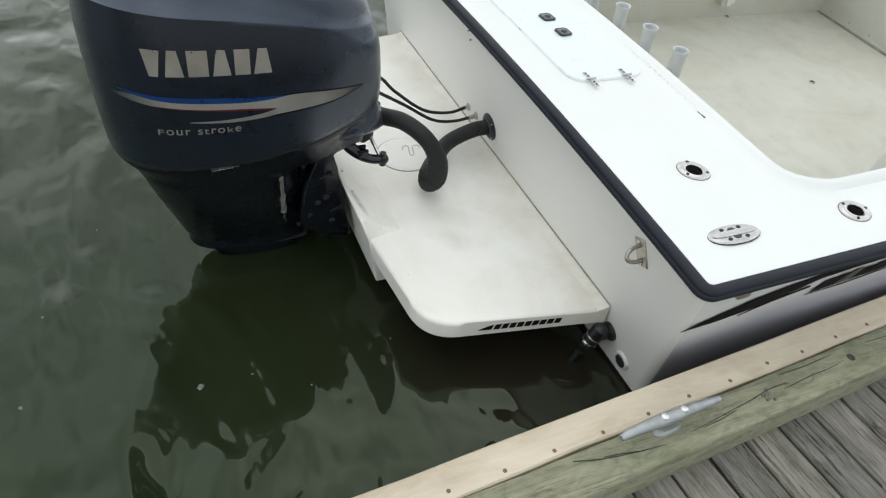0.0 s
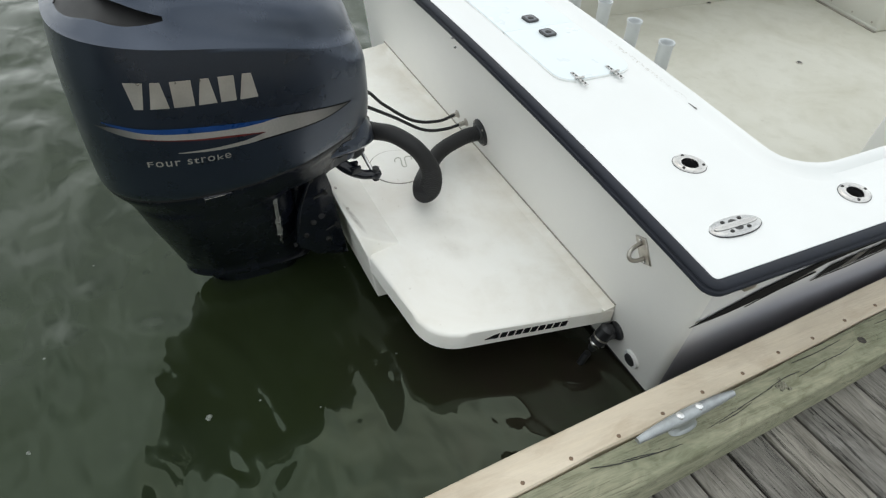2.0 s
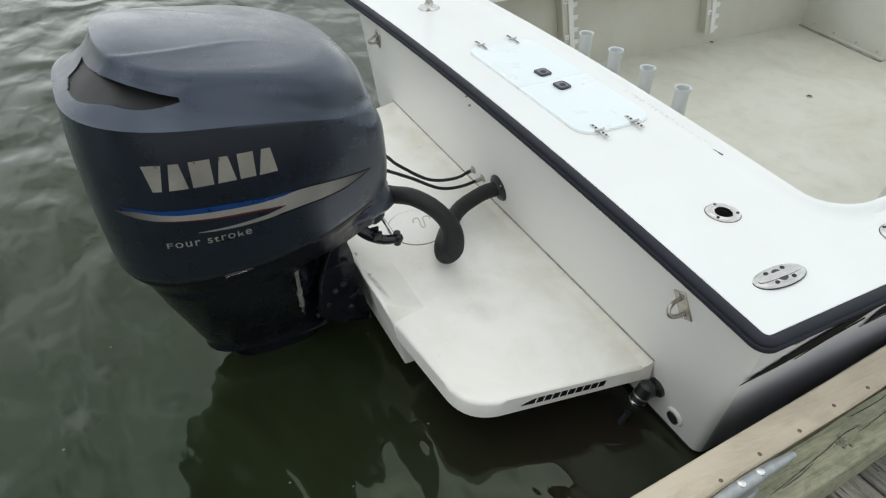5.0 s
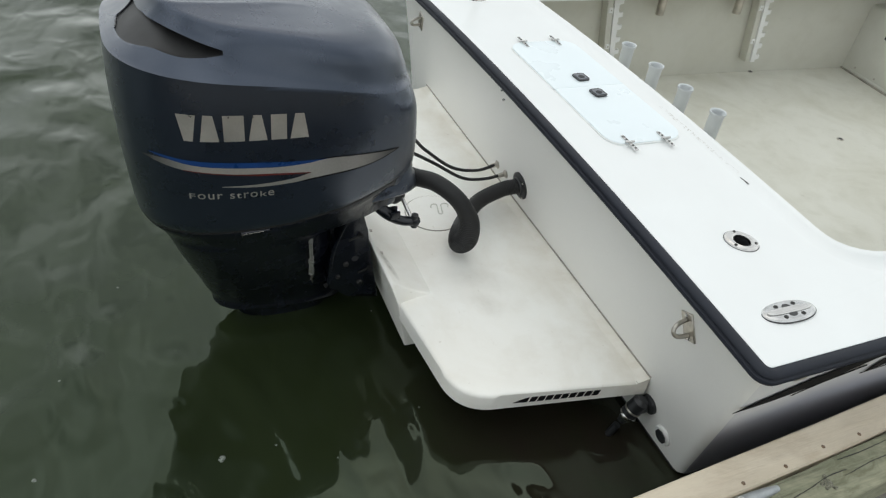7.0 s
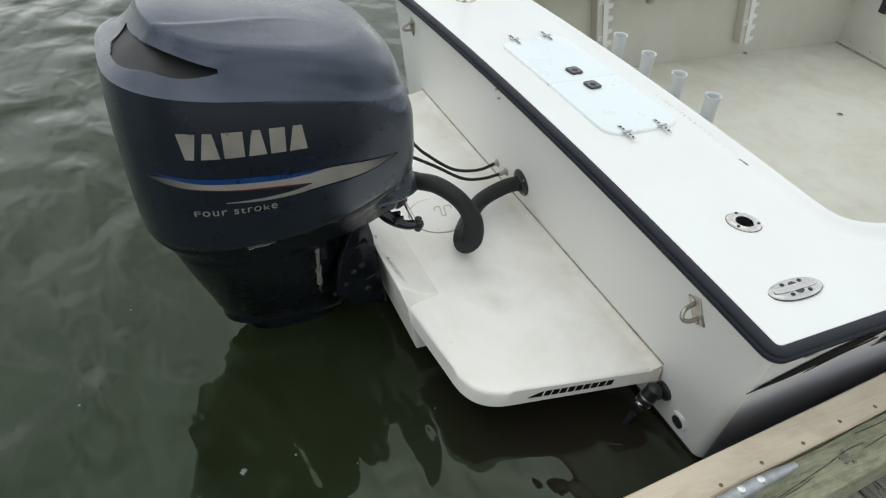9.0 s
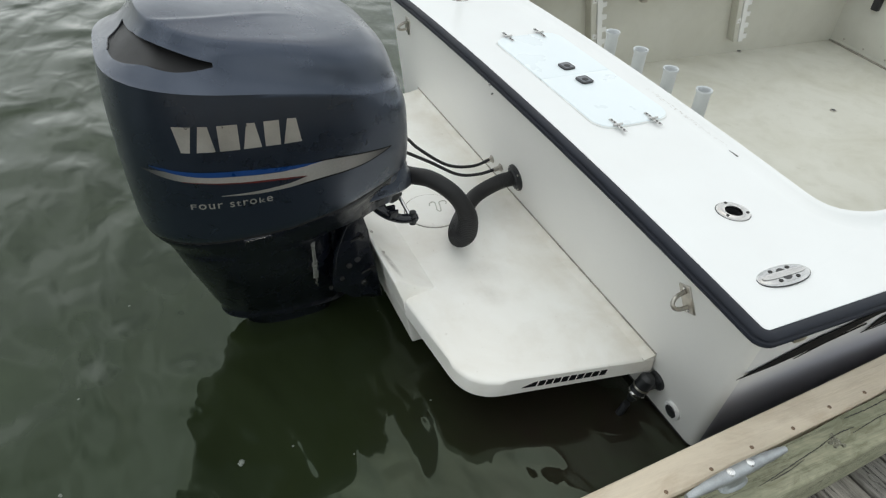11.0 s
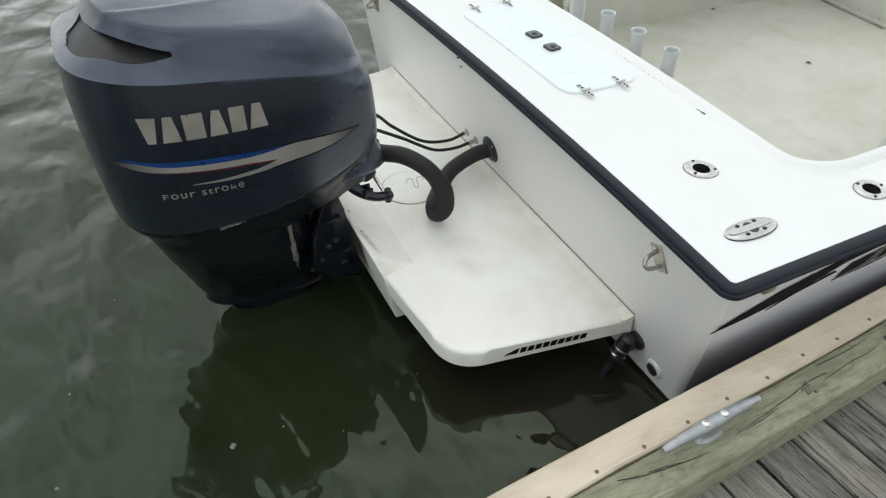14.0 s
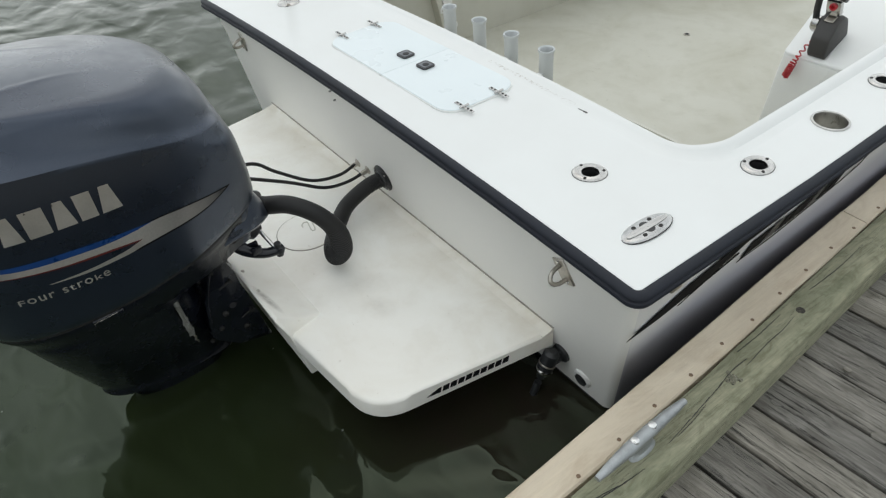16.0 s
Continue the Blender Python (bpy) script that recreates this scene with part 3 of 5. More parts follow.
def side_strip(upper, lower, n=24):
    """A strip on the starboard hull side between two lines given as (y, z)."""
    b = bmesh.new()

    def at(line, t):
        k = min(int(t * (len(line) - 1)), len(line) - 2)
        f = t * (len(line) - 1) - k
        return [line[k][c] + f * (line[k + 1][c] - line[k][c]) for c in range(2)]

    rows = []
    for k in range(n + 1):
        (ya, za), (yb, zb) = at(upper, k / n), at(lower, k / n)
        rows.append([Vector((side_x(za, ya), ya, za)), Vector((side_x(zb, yb), yb, zb))])
    outer_rows = [[p + Vector((0.0015, 0, 0)) for p in r] for r in rows]
    loops_ = [[r[0], r[1], o[1], o[0]] for r, o in zip(rows, outer_rows)]
    loft(b, loops_, True, True, True)
    return b


part("flash", side_strip([(-0.055, 0.685), (0.056, 0.732), (0.16, 0.772), (0.273, 0.798), (0.39, 0.818), (0.527, 0.827), (0.69, 0.832), (0.86, 0.834)], [(-0.055, 0.683), (0.077, 0.692), (0.19, 0.714), (0.28, 0.742), (0.344, 0.770), (0.40, 0.792), (0.545, 0.808), (0.86, 0.827)], 42), M_DECAL_BLACK, boat, "black flash graphic")
part("flash_line", side_strip([(0.145, 0.690), (0.245, 0.731), (0.376, 0.762)], [(0.150, 0.687), (0.25, 0.722), (0.385, 0.752)]), M_DECAL_BLACK, boat, "thin black pinstripe")
part("flash_line", side_strip([(0.398, 0.707), (0.545, 0.716), (0.74, 0.744), (0.90, 0.764), (0.99, 0.788), (1.04, 0.830)], [(0.398, 0.704), (0.545, 0.709), (0.74, 0.737), (0.90, 0.758), (0.995, 0.780), (1.045, 0.826)], 30), M_DECAL_BLACK, boat, "thin black pinstripe")
for k in range(9):
    y0 = 0.412 + 0.050 * k
    zb, zt = 0.712 + 0.115 * (y0 - 0.41), 0.766 + 0.105 * (y0 - 0.41) + 0.004 * (k % 3)
    w = 0.040 if k % 4 else 0.046
    part("name_bar", side_strip([(y0 + 0.032, zt), (y0 + 0.032 + w, zt + 0.004)], [(y0, zb), (y0 + w, zb + 0.005)], 2), M_DECAL_GREY if k in (2, 6) else M_DECAL_BLACK, boat, "slanted lettering as plain bars")
b = boxed((side_x(0.825, 0.075) - 0.01, 0.055, 0.812), (side_x(0.825, 0.075) + 0.008, 0.10, 0.835), 0.006)
part("vent_fitting", b, M_STEEL, boat, "small stainless tank vent")

# chipped grey scuff at the end of the stained row
b = boxed((-0.022, -0.0025, 0.0), (0.016, 0.0025, 0.0012), 0.0005, 1, Matrix.Translation((0.634, 0.386, deck_z(0.632))) @ Matrix.Rotation(radians(4), 4, "Z"))
box(b, (0.002, -0.004, 0.0), (0.020, 0.002, 0.0013), 0.0005, 1, Matrix.Translation((0.634, 0.386, deck_z(0.632))))
part("scuff", b, M_DECAL_GREY, boat, "grey chipped scuff in the deck edge")

# stainless screws in the rail joint
for dx in (-0.012, 0.014):
    b = bmesh.new()
    lathe(b, [(0.0045, -0.004), (0.0045, 0.002), (0.002, 0.004)], 10, along((-0.096 + dx, -0.140, 0.925 - dx), (-0.096 + dx, -0.30, 0.98 - dx)))
    part("screw", b, M_CHROME, boat)

# ---- hatch pair on the aft deck ----
HZ = deck_z(0.0)


def slab(outline, z0, z1, r):
    b = bmesh.new()
    top = b.faces.new([b.verts.new((x, y, z1)) for x, y in outline])
    ret = bmesh.ops.extrude_face_region(b, geom=[top])
    vs = [g for g in ret["geom"] if isinstance(g, bmesh.types.BMVert)]
    for v in vs:
        v.co.z = z0
    edge = [e for e in b.edges if all(abs(v.co.z - z1) < 1e-6 for v in e.verts)]
    if r:
        bmesh.ops.bevel(b, geom=edge, offset=r, segments=3, affect="EDGES", profile=0.5)
    return b


def half_round(x0, x1, y0, y1, r, both, n=6):
    """A rectangle rounded at its starboard end only (both=1), or at its port end only (both=-1)."""
    pts = []
    corners = [(x1, y0, -90), (x1, y1, 0), (x0, y1, 90), (x0, y0, 180)]
    for k, (x, y, a) in enumerate(corners):
        if (both > 0) == (k < 2):
            cx_, cy_ = x - r if k < 2 else x + r, y + r if y == y0 else y - r
            pts += [(cx_ + r * math.cos(radians(a + 90 * j / n)), cy_ + r * math.sin(radians(a + 90 * j / n))) for j in range(n + 1)]
        else:
            pts.append((x, y))
    return pts


def hinge(parent, x, y, s):
    """A stainless strap hinge with a raised knuckle, laid along x."""
    z = HZ + 0.009
    b = bmesh.new()
    box(b, (x - 0.048, y - 0.0065, z - 0.004), (x + 0.048, y + 0.0065, z - 0.0005), 0.0012, 1)
    h = part("hinge", b, M_CHROME, parent, "stainless strap hinge")
    b = bmesh.new()
    rod(b, (x, y - 0.018, z + 0.001), (x, y + 0.018, z + 0.001), 0.0042, 10)
    part("knuckle", b, M_CHROME, h)
    for dx in (-0.036, -0.02, 0.02, 0.036):
        b = bmesh.new()
        lathe(b, [(0.0042, 0), (0.0035, 0.0016), (0.001, 0.002)], 8, Matrix.Translation((x + dx, y, z - 0.0005)))
        part("screw", b, M_DULL, h)


for sgn, x0, x1, hxs, lx in ((1, -0.0352, 0.370, 0.370, 0.027), (-1, -0.446, -0.0358, -0.442, -0.102)):
    y0, y1 = 0.040, 0.346
    hatch = thing("deck_hatch", ((x0 + x1) / 2, 0.19, HZ), "closed pale white deck hatch door flush in the aft deck", "hatch", "aft deck hatch doors")
    b = slab(half_round(x0 - 0.004, x1 + 0.004, y0 - 0.004, y1 + 0.004, 0.073, sgn), HZ - 0.006, HZ + 0.0015, 0)
    part("gutter", b, M_GUTTER, hatch, "grimy joint round the hatch")
    b = slab(half_round(x0, x1, y0, y1, 0.07, sgn), HZ - 0.004, HZ + 0.0045, 0.002)
    part("lid", b, M_HATCH, hatch)
    for hy_ in ((0.106, 0.254) if sgn > 0 else (0.113, 0.267)):
        hinge(hatch, hxs, hy_, sgn)
    m = Matrix.Translation((lx, 0.193, HZ + 0.006)) @ Matrix.Rotation(radians(4), 4, "Z")
    b = boxed((-0.029, -0.027, 0), (0.029, 0.027, 0.005), 0.0, m=m)
    bmesh.ops.bevel(b, geom=[e for e in b.edges if abs((e.verts[0].co - e.verts[1].co).z) > 0.003], offset=0.012, segments=4, affect="EDGES", profile=0.5)
    latch = part("latch", b, M_PLASTIC, hatch, "black flush slam latch")
    b = boxed((-0.021, -0.019, 0.005), (0.021, 0.019, 0.0062), 0.0, m=m)
    part("latch_plate", b, M_LATCH, latch)
    b = bmesh.new()
    lathe(b, [(0.0125, 0.0060), (0.0125, 0.0072), (0.011, 0.0074)], 16, m @ Matrix.Translation((0.003, 0, 0)))
    part("finger_pull", b, M_UMBER, latch)


# ---- deck fittings ----
def flush_rod_holder(x, y, a):
    z = deck_z(x)
    t = thing("flush_rod_holder", (0, 0, 0), "polished stainless rod holder let into the white deck", "rod holder", "flush rod holders on the deck")
    n = 32
    b = bmesh.new()

    def oval(rx, ry, zz, sh=0.0):
        return [Vector((rx * math.cos(2 * math.pi * k / n) + sh, ry * math.sin(2 * math.pi * k / n), zz)) for k in range(n)]

    loft(b, [oval(0.051, 0.044, 0.0, 0.001), oval(0.050, 0.043, 0.0035, 0.001), oval(0.044, 0.037, 0.0065, 0.001), oval(0.030, 0.028, 0.007, 0.001), oval(0.0255, 0.0245, 0.004), oval(0.0245, 0.0235, -0.004)])
    part("flange", b, M_CHROME, t, local=True)
    b = bmesh.new()
    loft(b, [oval(0.0520, 0.0450, -0.002, 0.001), oval(0.0520, 0.0450, 0.0008, 0.001), oval(0.0480, 0.0410, 0.0008, 0.001), oval(0.0480, 0.0410, -0.002, 0.001)], ring=True)
    part("gasket", b, M_UMBER, t, "thin dark bedding line", local=True)
    b = bmesh.new()
    loft(b, [oval(0.0252, 0.0242, 0.0045), oval(0.0248, 0.0238, -0.06), oval(0.0245, 0.0235, -0.16, -0.03)], True, False, True)
    part("tube", b, M_UMBER, t, local=True)
    for ang in (60, 180, 300):
        b = bmesh.new()
        px_, py_ = 0.037 * math.cos(radians(ang)) * 1.08 + 0.001, 0.036 * math.sin(radians(ang))
        lathe(b, [(0.0052, 0.005), (0.0045, 0.0078), (0.002, 0.0082)], 12, Matrix.Translation((px_, py_, 0)))
        part("screw", b, M_DULL, t, local=True)
    tilt = math.atan(2 * 0.030 * (x - CX) / 1.44)
    t.matrix_basis = Matrix.Translation((x, y, z)) @ Matrix.Rotation(tilt, 4, "Y") @ Matrix.Rotation(radians(a), 4, "Z")


for hx_, hy_, a in ROD_HOLDERS:
    flush_rod_holder(hx_, hy_, a)

t = thing("cup_holder", (*CUP, deck_z(CUP[0])), "stainless cup holder let into the side deck", "cup holder")
T = Matrix.Translation((*CUP, deck_z(CUP[0]))) @ Matrix.Rotation(math.atan(0.06 * (CUP[0] - CX) / 1.44), 4, "Y")
b = bmesh.new()
lathe(b, [(0.057, 0.0), (0.0565, 0.004), (0.0535, 0.006), (0.050, 0.004), (0.0485, -0.002), (0.0485, -0.004)], 36, T, (False, False))
part("rim", b, M_STAINLESS, t)
b = bmesh.new()
lathe(b, [(0.0485, -0.001), (0.045, -0.085)], 36, T, (False, True))
part("cup", b, M_STAINLESS, t, "dull steel cup")

# pop-up mooring cleat
cz = deck_z(1.149)
T = Matrix.Translation((1.153, 0.0945, cz)) @ Matrix.Rotation(radians(89.5), 4, "Z") @ Matrix.Rotation(-math.atan(0.05), 4, "X") @ Matrix.Diagonal((1.095, 0.95, 1, 1))
t = thing("pop_up_cleat", (1.149, 0.102, cz), "polished stainless pop-up cleat folded flush in the corner of the deck", "boat cleat")
b = bmesh.new()
loops = []
for rx, ry, zz in ((0.079, 0.040, 0.0), (0.0785, 0.0395, 0.002), (0.075, 0.0365, 0.0038), (0.060, 0.028, 0.0052), (0.030, 0.014, 0.0060), (0.008, 0.004, 0.0062)):
    loops.append([T @ Vector((rx * math.copysign(abs(math.cos(q)) ** 0.9, math.cos(q)), ry * math.sin(q), zz)) for q in [2 * math.pi * k / 40 for k in range(40)]])
loft(b, loops, True, True, True)
part("base_plate", b, M_CLEAT, t)
b = bmesh.new()
loft(b, [[T @ Vector((0.0802 * math.copysign(abs(math.cos(q)) ** 0.9, math.cos(q)), 0.0412 * math.sin(q), zz)) for q in [2 * math.pi * k / 40 for k in range(40)]] for zz in (-0.002, 0.0008)], True, True, True)
part("gasket", b, M_UMBER, t, "thin dark bedding line")
b = bmesh.new()
loops = []
for grow, zz in ((0.0, 0.003), (0.0, 0.0078), (-0.0012, 0.0088), (-0.004, 0.0092)):
    loops.append([T @ Vector(((0.068 + grow) * math.copysign(abs(math.cos(q)) ** 0.75, math.cos(q)), (0.0115 + grow) * math.copysign(abs(math.sin(q)) ** 0.8, math.sin(q)), zz)) for q in [2 * math.pi * k / 36 for k in range(36)]])
loft(b, loops, True, True, True)
part("horn", b, M_CHROME, t)
# dark half-ovals on the plate put the finger hollows' shade into colour
for side in (-1, 1):
    b = bmesh.new()
    loops = [[T @ Vector((0.013 * math.cos(q), side * (0.0112 + 0.0125 * math.sin(q)), zz)) for q in [math.pi * k / 12 for k in range(13)]] for zz in (0.003, 0.0064)]
    loft(b, loops, True, True, True)
    part("finger_hollow", b, M_HOLLOW, t)
    for x in (-0.027, 0.027):
        b = bmesh.new()
        lathe(b, [(0.0062, 0.0), (0.0060, 0.0016), (0.0042, 0.0020), (0.0035, 0.0012), (0.0012, 0.0012)], 14, T @ Matrix.Translation((x, side * 0.0205, 0.0050)))
        part("screw", b, M_DULL, t)

# socket and stub of a removable pole on the port side
pz = deck_z(-1.0)
t = thing("pole_socket", (-1.0, 0.147, pz), "stainless pole base standing on the aft deck", "pole base")
b = bmesh.new()
lathe(b, [(0.052, 0), (0.051, 0.004), (0.030, 0.009), (0.022, 0.018), (0.020, 0.03)], 28, Matrix.Translation((-1.0, 0.147, pz)))
part("base", b, M_CHROME, t)
b = bmesh.new()
rod(b, (-1.0, 0.147, pz + 0.02), (-1.02, 0.14, pz + 0.30), 0.016, 16)
part("stub", b, M_STEEL, t)


# ---- rod tubes inside the cockpit ----
def rod_tube(x):
    t = thing("rod_tube", (x, 0.607, 0.62), "pale plastic rod tube upright against the cockpit wall", "rod tube", "rod tubes behind the aft deck")
    b = bmesh.new()
    lathe(b, [(0.0275, 0.0), (0.0275, 0.325), (0.031, 0.333), (0.0325, 0.339), (0.0315, 0.343), (0.0265, 0.341), (0.0240, 0.334), (0.0240, 0.02)], 24, Matrix(), (True, True))
    part("tube", b, M_PVC, t, local=True)
    for zz in (0.04, 0.24):
        b = boxed((-0.012, -0.042, zz - 0.012), (0.012, -0.024, zz + 0.012), 0.002, 1)
        part("clip", b, M_WHITE_PLASTIC, t, local=True)
    return t


for x in (0.226, 0.026, -0.174, -0.378):
    rod_tube(x)


# ---- transom fittings ----
RAKE = Matrix.Rotation(math.atan(0.165), 4, "X")


def transom_at(x, z, d=0.0):
    """A frame on the transom's face: x along it, z up it, y forward through it."""
    return Matrix.Translation((x, transom_y(z) - d, z)) @ RAKE


def tow_eye(x, z):
    t = thing("tow_eye", (x, transom_y(z), z), "stainless eye bolted to the transom", "tow eye", "eyes on the transom")
    T = transom_at(x, z, 0.003) @ Matrix.Rotation(radians(-25 if x > 0 else 25), 4, "Y")
    b = boxed((-0.024, -0.003, -0.045), (0.024, 0.004, 0.045), 0.002, 1, T)
    part("plate", b, M_STEEL, t)
    pts = [T @ Vector((0.0, -0.004 - 0.046 * math.sin(q) ** 0.8, 0.024 * math.cos(q))) for q in [math.pi * k / 16 for k in range(17)]]
    b = bmesh.new()
    sweep(b, pts, 0.0065, 10)
    part("ring", b, M_STEEL, t)
    for zz in (-0.036, 0.036):
        b = bmesh.new()
        lathe(b, [(0.006, 0), (0.005, 0.003), (0.001, 0.004)], 10, T @ Matrix.Translation((0, -0.003, zz)) @ Matrix.Rotation(radians(90), 4, "X"))
        part("bolt", b, M_CHROME, t)


tow_eye(1.015, 0.777)
tow_eye(-1.150, 0.777)

T = transom_at(1.046, 0.282) @ Matrix.Rotation(radians(90), 4, "X")
t = thing("drain_plug", (1.046, transom_y(0.282), 0.282), "white through-hull flange with a black plug low on the transom", "drain fitting")
b = bmesh.new()
lathe(b, [(0.036, -0.01), (0.035, 0.006), (0.031, 0.010), (0.026, 0.010)], 28, T)
part("flange", b, M_WHITE_PLASTIC, t)
b = bmesh.new()
lathe(b, [(0.0255, 0.0), (0.0245, 0.014), (0.018, 0.017), (0.004, 0.017)], 8, T)
part("plug", b, M_PLASTIC, t)

# trim tab with its ram
t = thing("trim_tab", (0.95, 0.0, 0.25), "black trim tab ram with a steel collar under the platform", "trim tab")
b = bmesh.new()
lathe(b, [(0.036, -0.005), (0.034, 0.010), (0.024, 0.018)], 20, transom_at(0.955, 0.335) @ Matrix.Rotation(radians(90), 4, "X"))
box(b, (0.930, -0.050, 0.312), (0.972, 0.022, 0.358), 0.008)
part("upper_mount", b, M_PLASTIC, t)
b = bmesh.new()
lathe(b, [(0.016, 0), (0.027, 0.012), (0.028, 0.085), (0.020, 0.095), (0.012, 0.12)], 20, along((0.955, -0.026, 0.372), (0.938, -0.085, 0.215)))
part("ram", b, M_PLASTIC, t)
b = bmesh.new()
lathe(b, [(0.0285, 0), (0.030, 0.004), (0.030, 0.010), (0.0285, 0.014)], 24, along((0.9475, -0.052, 0.302), (0.938, -0.085, 0.215)))
part("collar", b, M_CHROME, t, "bright steel collar")
b = bmesh.new()
lathe(b, [(0.0285, 0), (0.0295, 0.002), (0.0295, 0.005), (0.0285, 0.007)], 24, along((0.9500, -0.043, 0.325), (0.938, -0.085, 0.215)))
part("collar", b, M_STEEL, t, "narrow steel collar")
b = bmesh.new()
rod(b, (0.941, -0.075, 0.242), (0.928, -0.115, 0.10), 0.013, 12)
part("ram_rod", b, M_PLASTIC, t)
b = bmesh.new()
box(b, (0.62, -0.25, 0.02), (1.1, 0.05, 0.026), 0.002, 1)
part("plate", b, M_STEEL, t)

# ---- swim platform on its bracket ----
PZ = 0.43


def bez(a, c, b, n=10):
    return [tuple((1 - t) ** 2 * a[k] + 2 * t * (1 - t) * c[k] + t * t * b[k] for k in range(2)) for t in [i / n for i in range(n + 1)]]


star = [(0.930, -0.003)] + bez((0.848, -0.50), (0.832, -0.632), (0.700, -0.640)) + [(0.40, -0.668)]
port = [(-0.2 - x, y) for x, y in star][::-1]
platform = thing("swim_platform", (-0.1, -0.3, 0.27), "cream fibreglass swim platform fixed across the transom", "swim platform")
b = slab(star + port, PZ - 0.066, PZ, 0.014)
part("platform_slab", b, M_PLATFORM, platform)
bm = bmesh.new()
# half of the bracket: bottom aft and fore, slab level, aft face, lip, ramp down to the platform
HALF = [(0.428, -0.650, 0.250), (0.428, -0.030, 0.250), (0.420, -0.030, 0.415), (0.364, -0.520, 0.415), (0.366, -0.548, 0.4315),
        (0.370, -0.600, 0.455), (0.375, -0.650, 0.487), (0.380, -0.694, 0.522), (0.394, -0.709, 0.520), (0.392, -0.676, 0.425)]
MX = 0.030
right = [bm.verts.new(p) for p in HALF]
left = [bm.verts.new((2 * MX - x, y, z)) for x, y, z in HALF]
n = len(HALF)
for k in range(n):
    j = (k + 1) % n
    bm.faces.new((right[k], right[j], left[j], left[k]))
for row in (right, left):
    bm.faces.new([row[k] for k in (0, 1, 2, 3, 4, 9)])
    bm.faces.new([row[k] for k in (4, 5, 6, 7, 8, 9)])
bmesh.ops.triangulate(bm, faces=[f for f in bm.faces if len(f.verts) > 4])
bmesh.ops.recalc_face_normals(bm, faces=bm.faces)
bmesh.ops.bevel(bm, geom=[e for e in bm.edges if e.calc_face_angle(0) > 0.45], offset=0.006, segments=3, affect="EDGES", profile=0.5)
part("motor_bracket", bm, M_PLATFORM, platform, "white raised bracket that carries the motor", angle=30)
# dark joint along the transom
b = bmesh.new()
box(b, (-1.125, -0.0062, PZ + 0.0100), (0.930, 0.006, PZ + 0.0158), 0.0012, 1)
part("joint", b, M_SEAM, platform, "grimy sealant joint")
b = bmesh.new()
COVE = ((0.004, -0.006), (-0.048, -0.006), (-0.046, -0.0006), (-0.034, 0.0004), (-0.024, 0.0016), (-0.015, 0.0036), (-0.008, 0.0066), (-0.0045, 0.0105), (0.004, 0.0105))
loft(b, [[Vector((x, y, PZ + z)) for y, z in COVE] for x in (-1.120, -0.1, 0.9285)], True, True, True)
part("fillet", b, M_PLATFORM, platform, "cream fairing along the transom", angle=60)
# maker's name on the edge as plain bars
A2 = Vector((0.930, -0.003))
B2 = Vector((0.848, -0.50))
ed = (A2 - B2).normalized()
nr = Vector((ed.y, -ed.x))
for k in range(10):
    w = 0.046 if k == 0 else 0.021
    s0 = 0.046 if k == 0 else 0.099 + (k - 1) * 0.0265
    s1 = s0 + w
    zc, hh = PZ - 0.034, 0.011
    a_, b_ = B2 + ed * s0, B2 + ed * s1
    o = nr * 0.0015
    q = bmesh.new()
    lean = 0.006
    lo0, lo1 = (0.004, -0.004) if k == 0 else (0.0, 0.0)
    pts = [(a_.x, a_.y, zc - hh + (0.002 if k == 0 else 0)), (b_.x, b_.y, zc - hh), ((b_ + ed * lean).x, (b_ + ed * lean).y, zc + hh), ((a_ + ed * (lean + (0.03 if k == 0 else 0))).x, (a_ + ed * (lean + (0.03 if k == 0 else 0))).y, zc + (hh if k else hh - 0.004))]
    back = [Vector(p) - Vector((o.x, o.y, 0)) for p in pts]
    front = [Vector(p) + Vector((o.x, o.y, 0)) for p in pts]
    loft(q, [back, front], True, True, True)
    part("name_bar", q, M_DECAL_BLACK, platform, "black maker's mark as plain bars")
# inspection plate
b = bmesh.new()
lathe(b, [(0.1187, -0.004), (0.1180, 0.0015), (0.112, 0.0015)], 44, Matrix.Translation((-0.070, -0.367, PZ)), (True, True))
dp = part("inspection_ring", b, M_SEAM, platform, "dark ring round the inspection plate")
b = bmesh.new()
lathe(b, [(0.1145, 0.0), (0.114, 0.0035), (0.106, 0.005), (0.02, 0.0055)], 44, Matrix.Translation((-0.070, -0.367, PZ)))
part("inspection_plate", b, M_PLATFORM, dp, "round cream screw-in plate")
b = bmesh.new()
ridge = [(-0.098, -0.369), (-0.116, -0.362), (-0.121, -0.348), (-0.113, -0.339), (-0.085, -0.345), (-0.062, -0.350), (-0.051, -0.345), (-0.056, -0.336), (-0.085, -0.328), (-0.111, -0.321), (-0.116, -0.303), (-0.106, -0.292), (-0.092, -0.298)]
sweep(b, spline([(x, y, PZ + 0.0058) for x, y in ridge], 5), 0.0024, 6)
part("mould_mark", b, M_LINER, dp)
for x, y, z in ((0.085, -0.686, 0.514), (0.215, -0.686, 0.514)):
    b = bmesh.new()
    lathe(b, [(0.008, 0), (0.007, 0.004), (0.002, 0.005)], 10, Matrix.Translation((x, y, z)))
    part("bolt", b, M_STEEL, platform)

# ---- outboard motor ----
from mathutils.bvhtree import BVHTree

EX = 0.030
motor = thing("outboard_motor", (EX, -1.0, -0.4), "dark blue-grey outboard motor hung on the platform bracket", "outboard motor")
NT = 168


def smooth01(t):
    t = max(0.0, min(1.0, t))
    return t * t * (3 - 2 * t)


